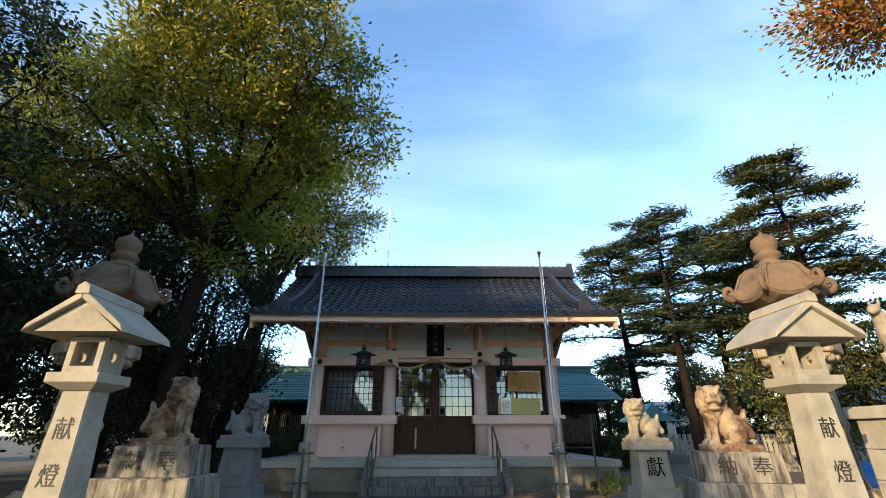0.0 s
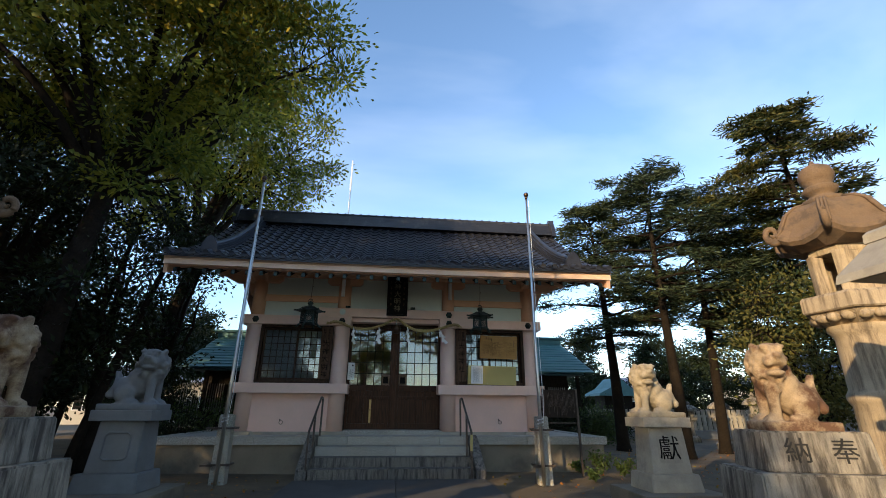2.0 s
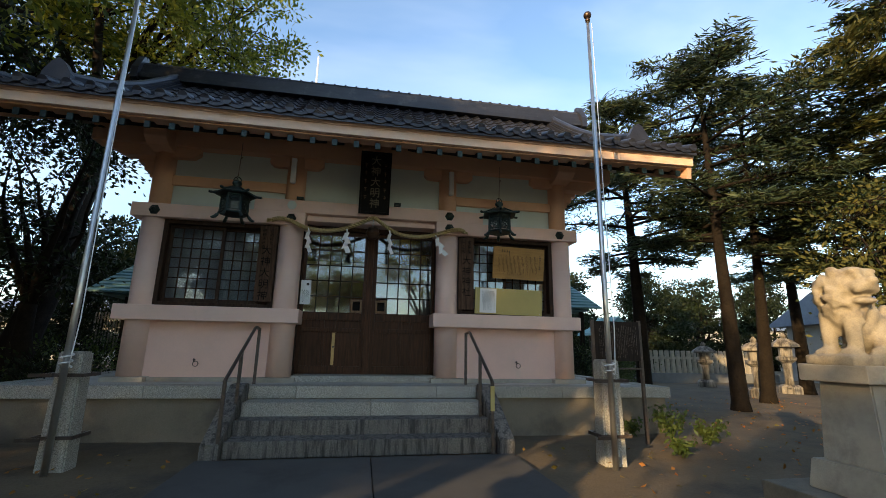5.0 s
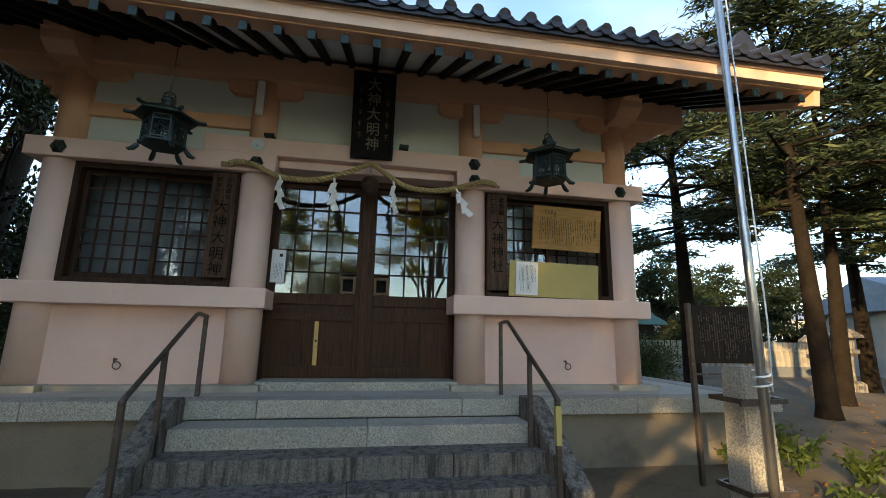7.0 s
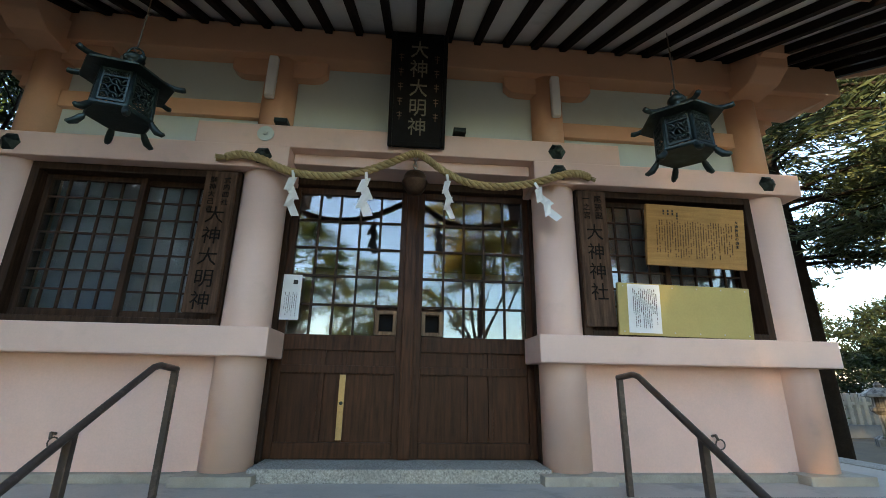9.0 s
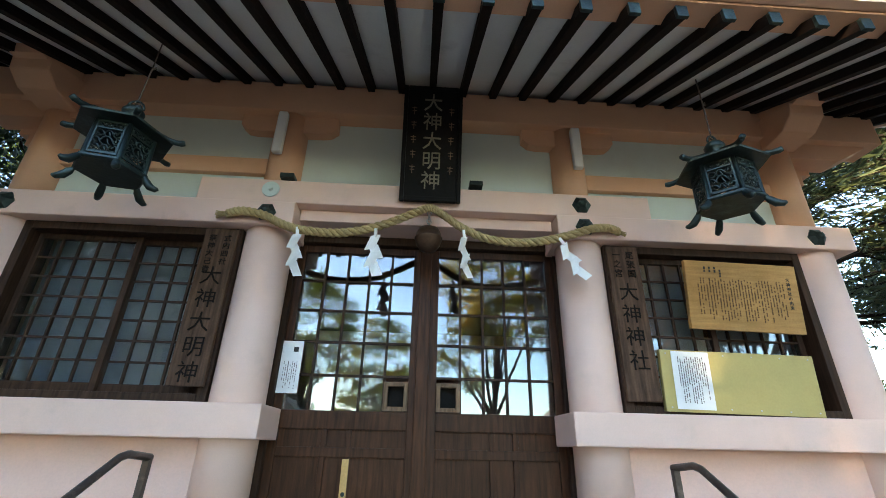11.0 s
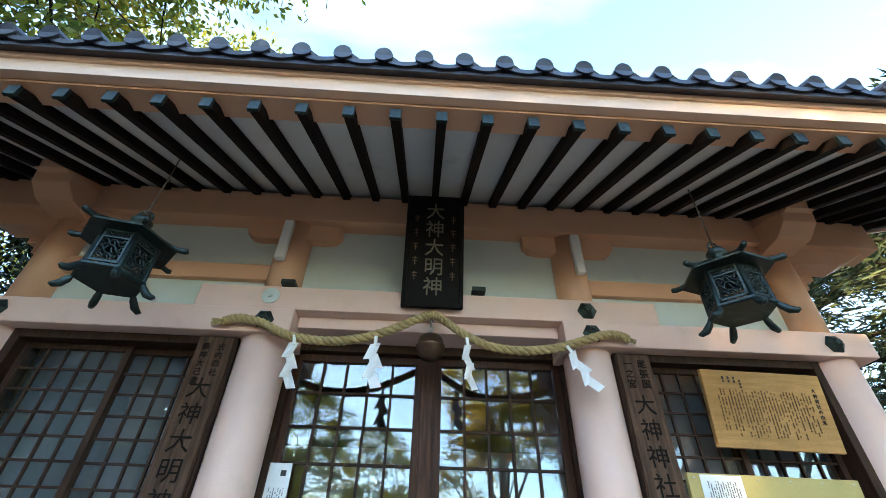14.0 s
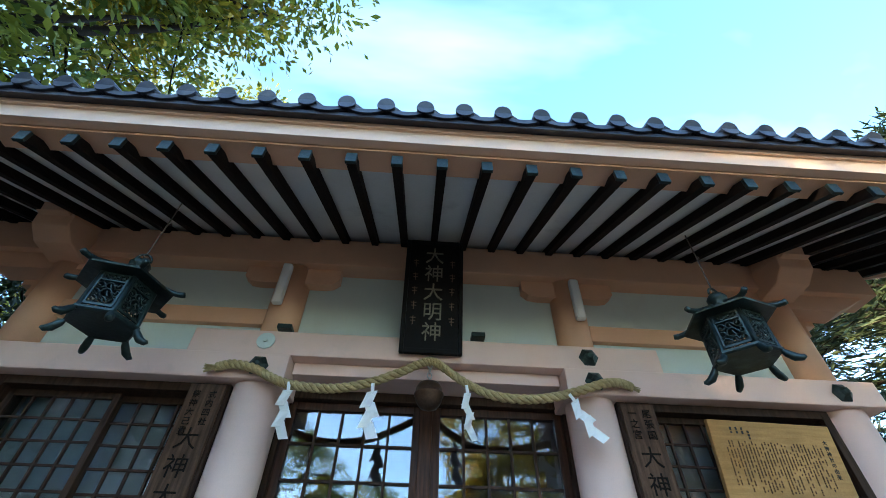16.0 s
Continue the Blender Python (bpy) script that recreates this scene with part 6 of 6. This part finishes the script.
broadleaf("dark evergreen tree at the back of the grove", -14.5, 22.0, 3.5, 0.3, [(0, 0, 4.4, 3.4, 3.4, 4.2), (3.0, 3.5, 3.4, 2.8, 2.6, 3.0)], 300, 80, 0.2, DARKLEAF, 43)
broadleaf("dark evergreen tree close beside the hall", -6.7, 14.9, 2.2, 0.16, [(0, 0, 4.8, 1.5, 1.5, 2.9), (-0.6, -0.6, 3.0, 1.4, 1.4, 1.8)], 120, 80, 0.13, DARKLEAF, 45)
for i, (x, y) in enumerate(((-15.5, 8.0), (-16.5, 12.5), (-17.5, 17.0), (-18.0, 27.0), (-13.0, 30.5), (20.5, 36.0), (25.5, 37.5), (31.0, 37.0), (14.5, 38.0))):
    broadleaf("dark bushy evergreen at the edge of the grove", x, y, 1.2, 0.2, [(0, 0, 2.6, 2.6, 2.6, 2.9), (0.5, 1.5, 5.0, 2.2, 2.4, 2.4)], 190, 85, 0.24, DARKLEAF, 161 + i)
# two added trees, out of view: they block the sun from hall and left stones
broadleaf("dark evergreen tree added out of view to shade the hall and yard", -9.2, 5.8, 4.5, 0.28, [(-0.8, 0.2, 8.0, 2.4, 2.8, 3.2), (-2.4, 1.0, 6.2, 2.0, 2.6, 3.4), (-1.0, -0.4, 5.2, 1.9, 2.0, 2.2)], 260, 75, 0.16, DARKLEAF, 47)
broadleaf("dark evergreen tree added out of view to shade the hall and yard", -7.7, 3.1, 3.6, 0.24, [(0.8, -1.0, 6.0, 1.6, 1.5, 1.8), (0, 0, 7.2, 1.4, 1.5, 2.0), (-0.9, 0.9, 4.8, 1.4, 1.4, 2.4)], 330, 80, 0.16, DARKLEAF, 48)
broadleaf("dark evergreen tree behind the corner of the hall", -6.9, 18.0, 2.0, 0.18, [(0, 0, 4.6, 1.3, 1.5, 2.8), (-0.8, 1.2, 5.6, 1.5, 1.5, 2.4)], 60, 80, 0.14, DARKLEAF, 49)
for i, (x, y, lx, ly, h) in enumerate(((-6.6, 14.4, 0.9, 0.3, 4.6), (-7.6, 13.6, 0.4, 0.1, 5.2), (-8.3, 16.2, 0.7, 0.2, 6.0))):
    q = B()
    tube(q, [(0, 0, -0.2), (0.1 * lx, 0, 0.6), (0.5 * lx, 0.5 * ly, h * 0.55), (lx, ly, h)], [0.15, 0.10, 0.085, 0.06], 10)
    solo("bare_trunk", q, PINEBARK, "bare leaning trunk in the shade of the grove", "tree trunk", pose(x, y, 0), smooth=True)

# layered conifers on the other side
conifer("layered conifer with level boughs beside the hall", 7.9, 19.3, 9.0, 3.6, 2.9, 48, 17, CEDAR, 51, (-0.3, 0), radius=0.22)
conifer("layered conifer with level boughs beside the hall", 8.5, 16.8, 9.4, 3.9, 3.0, 48, 17, CEDAR, 53, (0.3, 0.1), radius=0.19, stems=1)
conifer("layered conifer with level boughs in the yard", 10.8, 18.1, 9.0, 3.8, 3.2, 46, 17, CEDAR, 57, (0.2, 0.0), radius=0.19)
conifer("tall conifer with a leaning trunk and yellow-green needles", 12.0, 13.6, 9.9, 5.6, 2.4, 40, 20, PINELEAF, 61, (-1.0, 0.2), radius=0.19, needle=(0.24, 0.05))
conifer("dark conifer at the edge of the yard", 13.2, 16.4, 7.6, 3.2, 3.2, 40, 20, CEDAR, 67, radius=0.2)
conifer("dark conifer at the back of the yard", 14.6, 20.5, 9.5, 3.6, 3.4, 40, 24, CEDAR, 71, radius=0.22)
broadleaf("bushy evergreen with yellowing tips under the conifers", 10.6, 14.3, 1.4, 0.14, [(0, 0, 2.9, 1.9, 1.8, 2.0), (1.4, 0.6, 2.4, 1.4, 1.4, 1.6)], 190, 85, 0.12, PINELEAF, 73)
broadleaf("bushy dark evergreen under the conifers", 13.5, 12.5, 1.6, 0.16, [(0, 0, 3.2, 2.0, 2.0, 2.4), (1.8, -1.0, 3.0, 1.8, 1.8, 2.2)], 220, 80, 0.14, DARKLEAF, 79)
conifer("conifer beside the yard", 15.5, 9.0, 9.0, 2.0, 3.2, 50, 22, CEDAR, 83, radius=0.22)
# orange maple overhead
broadleaf("maple with orange and yellow autumn leaves beside the path", 9.3, 4.0, 3.2, 0.2, [(-1.7, 2.3, 7.95, 1.3, 1.1, 0.65), (0.8, -0.5, 7.2, 2.4, 2.2, 1.6)], 460, 120, 0.11, MAPLE, 89)
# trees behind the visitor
# added and never in view: low crown keeps sun off the right pedestals' lower parts
broadleaf("low spreading evergreen added out of view to shade the right pedestals", -7.2, -1.6, 1.0, 0.18, [(0, 0, 2.9, 1.9, 1.8, 2.2), (0.9, -1.6, 2.4, 1.4, 1.4, 1.7)], 260, 85, 0.16, DARKLEAF, 96)
# added sun blocker for the hall front, out of view
broadleaf("leafy evergreen tree added out of view to shade the hall front", -11.6, 1.9, 2.6, 0.24, [(0, 0, 6.6, 2.1, 2.2, 3.6), (-0.4, 0.6, 2.8, 1.8, 1.8, 2.2), (0.9, 1.2, 5.4, 1.5, 1.5, 2.6), (-1.6, -0.6, 6.0, 2.0, 2.0, 3.2)], 420, 85, 0.18, DARKLEAF, 97)
for i, (x, y, h, mt) in enumerate(((-17.5, 1.2, 9.5, DARKLEAF), (-8.5, -14.5, 10.5, CAMPHOR), (-3.0, -19.0, 8.0, CAMPHOR), (5.0, -10.5, 12.5, YELLOWLEAF), (11.0, -8.5, 14.0, CAMPHOR), (16.0, -2.5, 13.0, DARKLEAF), (18.0, 4.5, 12.0, DARKLEAF))):
    broadleaf("broadleaf tree near the entrance of the yard", x, y, 3.0, 0.26, [(0, 0, h, 4.0, 4.0, 4.0), (1.5, 1.0, h - 3.0, 3.0, 3.0, 2.4), (-1.5, -0.8, h - 4.5, 2.6, 2.6, 2.8)], 300, 65, 0.24, mt, 101 + i)

# added unseen tree: cuts the low sun on the right-hand ground and pedestals
broadleaf("slim evergreen tree added out of view to shade the low right side", -15.2, -10.8, 1.2, 0.2, [(0, 0, 3.6, 1.7, 1.7, 3.4), (0, 0, 6.0, 1.4, 1.4, 2.2)], 240, 80, 0.2, DARKLEAF, 131)

# hedges and shrubs
for i, (x, y, rx, rz) in enumerate(((-6.3, 22.4, 1.3, 1.1), (-8.8, 22.6, 1.6, 1.3), (6.6, 21.8, 1.0, 0.9), (8.1, 21.9, 1.0, 0.9), (9.6, 24.2, 0.9, 0.8), (-5.6, 16.6, 0.7, 0.55), (-6.3, 18.6, 0.9, 0.8))):
    broadleaf("rounded dark green shrub", x, y, 0.35, 0.05, [(0, 0, rz * 0.75, rx, rx * 0.8, rz * 0.75)], 60, 75, 0.09, DARKLEAF if i % 3 else WEED, 140 + i, category="shrub", twigs=0.006)


def weed(x, y, h, n_, seed):
    rnd = random.Random(seed)
    t = thing("weed", "leafy green weed growing from the bare earth", "weed", pose(x, y, 0), "weeds in the yard")
    q = B()
    P = []
    for i in range(n_):
        a, l = rnd.uniform(0, math.tau), h * rnd.uniform(0.5, 1.0)
        e = Vector((math.cos(a) * l * 0.5, math.sin(a) * l * 0.5, l * 0.85))
        tube(q, [(0, 0, -0.02), tuple(e * 0.5 + Vector((0, 0, 0.08 * l))), tuple(e)], [0.007, 0.005, 0.002], 4)
        P += [tuple(e * rnd.uniform(0.35, 1.05) + Vector((rnd.gauss(0, 0.05), rnd.gauss(0, 0.05), rnd.gauss(0, 0.03)))) for _ in range(16)]
    part("stem", q, WEED, t)
    leaf_object("leaves", np.array(P), 0.085, 0.045, WEED, t, seed)


weed(4.55, 13.75, 0.55, 16, 1)
weed(4.85, 13.35, 0.42, 12, 2)
weed(3.95, 12.75, 0.30, 9, 3)
weed(-5.1, 13.5, 0.28, 9, 4)
weed(4.2, 14.2, 0.25, 8, 5)
weed(-5.4, 12.3, 0.2, 8, 6)

# fallen leaves and pebbles on the bare earth
r_ = np.random.default_rng(5)
n_ = 2600
fx, fy = r_.uniform(-9, 12, n_), r_.uniform(7, 19, n_)
ok = ~((np.abs(fx) < 5.1) & (fy > 13.4)) & ~((np.abs(fx) < 1.9))
fl = new("fallen_leaf_litter")
fl["label"], fl["category"], fl["kind"] = "dry brown fallen leaves scattered on the earth", "leaf litter", "stuff"
lo = leaf_object("leaf_layer", np.stack([fx[ok], fy[ok], np.full(int(ok.sum()), 0.02)], axis=1), 0.07, 0.045, MAPLE, fl, 6, 0.8)

# ---- roof tiles, last ----
TW, TR = 0.2722, 17
prof = [(-TW / 2, 0.030), (-TW * 0.40, 0.052), (-TW * 0.30, 0.055), (-TW * 0.20, 0.036), (-TW * 0.08, 0.012), (TW * 0.12, 0.0), (TW * 0.32, 0.006), (TW * 0.46, 0.022), (TW / 2, 0.030)]
TL = 1.10 * (RY - EY) / TR / 0.84


def tile_mesh():
    q = B()
    ringa = [q.verts.new((u, 0, w + 0.030)) for u, w in prof]
    ringb = [q.verts.new((u, TL, w)) for u, w in prof]
    ringc = [q.verts.new((u, 0, w + 0.004)) for u, w in prof]
    for i in range(len(prof) - 1):
        q.faces.new((ringa[i], ringa[i + 1], ringb[i + 1], ringb[i]))
        q.faces.new((ringc[i], ringc[i + 1], ringa[i + 1], ringa[i]))
    q.faces.new((ringa[0], ringb[0], ringc[0]))
    q.faces.new((ringa[-1], ringc[-1], ringb[-1]))
    return q


me_tile = mesh_of("roof_tile", tile_mesh(), TILE)
rest_v, rest_f = [], []
base_v = np.array([tuple(v.co) for v in me_tile.vertices])
base_f = [tuple(p.vertices) for p in me_tile.polygons]
made = 0
ncol = 37
for side in (0, 1):
    for j in range(TR):
        for i in range(ncol):
            x = (i - (ncol - 1) / 2) * TW
            u0, u1 = j / TR, (j + 1) / TR
            if abs(abs(x) - 4.30) < 0.12 and j > 1:
                continue
            p0, p1 = roof_at(x, u0), roof_at(x, u1)
            px = roof_at(x + 0.1, u0)
            ey = (p1 - p0).normalized()
            ex = (px - p0).normalized()
            ez = ex.cross(ey).normalized()
            ex = ey.cross(ez)
            m = Matrix((ex, ey, ez)).transposed().to_4x4()
            m.translation = p0 + ez * (-0.03 + random.uniform(-0.004, 0.004)) - ey * 0.01
            if side == 1:
                m = Matrix.Translation((0, 2 * RY, 0)) @ Matrix.Diagonal((-1, -1, 1, 1)) @ m
            if side == 0 and j < 8 and made < 300:
                part("roof_tile", me_tile, TILE, roof_deck).matrix_basis = m
                made += 1
            else:
                M = np.array(m)
                o = len(rest_v) * len(base_v)
                rest_v.append(base_v @ M[:3, :3].T + M[:3, 3])
                rest_f += [tuple(k_ + o for k_ in f) for f in base_f]
me = bpy.data.meshes.new("roof_tiling")
me.from_pydata(np.concatenate(rest_v).tolist(), [], rest_f)
me.materials.append(TILE)
rest = part("roof_tiling", me, TILE, roof_deck)
rest["kind"] = "stuff"
# round eave tiles with a rim
q = B()
lathe(q, [(0.062, 0.0), (0.062, 0.012), (0.050, 0.013), (0.048, 0.006), (0.020, 0.006), (0.016, 0.012), (0.004, 0.013)][::-1], 20)
q.transform(pose(0, 0, 0, 90))
for v in q.verts:
    v.co.y = -v.co.y * 1.0
bmesh.ops.recalc_face_normals(q, faces=q.faces)
tube(q, [(0, 0.0, 0), (0, 0.24, 0.09)], 0.060, 16)
me_cap = mesh_of("eave_tile", q, TILE)
q = B()
prev = None
for k_ in range(9):
    u = -TW / 2 + TW * k_ / 8
    drop = 0.052 * math.sin(math.pi * k_ / 8) ** 0.8
    ring = [q.verts.new((u, 0.0, -0.005 - drop)), q.verts.new((u, 0.0, 0.03 - drop * 0.75)), q.verts.new((u, 0.03, 0.03 - drop * 0.75)), q.verts.new((u, 0.03, -0.005 - drop))]
    if prev:
        for w in range(4):
            q.faces.new((prev[w], ring[w], ring[(w + 1) % 4], prev[(w + 1) % 4]))
    prev = ring
bmesh.ops.recalc_face_normals(q, faces=q.faces)
me_lip = mesh_of("eave_lip_tile", q, TILE)
for i in range(ncol + 1):
    x = (i - ncol / 2) * TW
    z = eave_z(x) + 0.04
    part("eave_tile", me_cap, TILE, roof_deck).matrix_basis = pose(x, EY - 0.035, z)
    if i < ncol:
        xm = x + TW / 2
        part("eave_lip_tile", me_lip, TILE, roof_deck).matrix_basis = pose(xm, EY - 0.02, eave_z(xm) + 0.005)
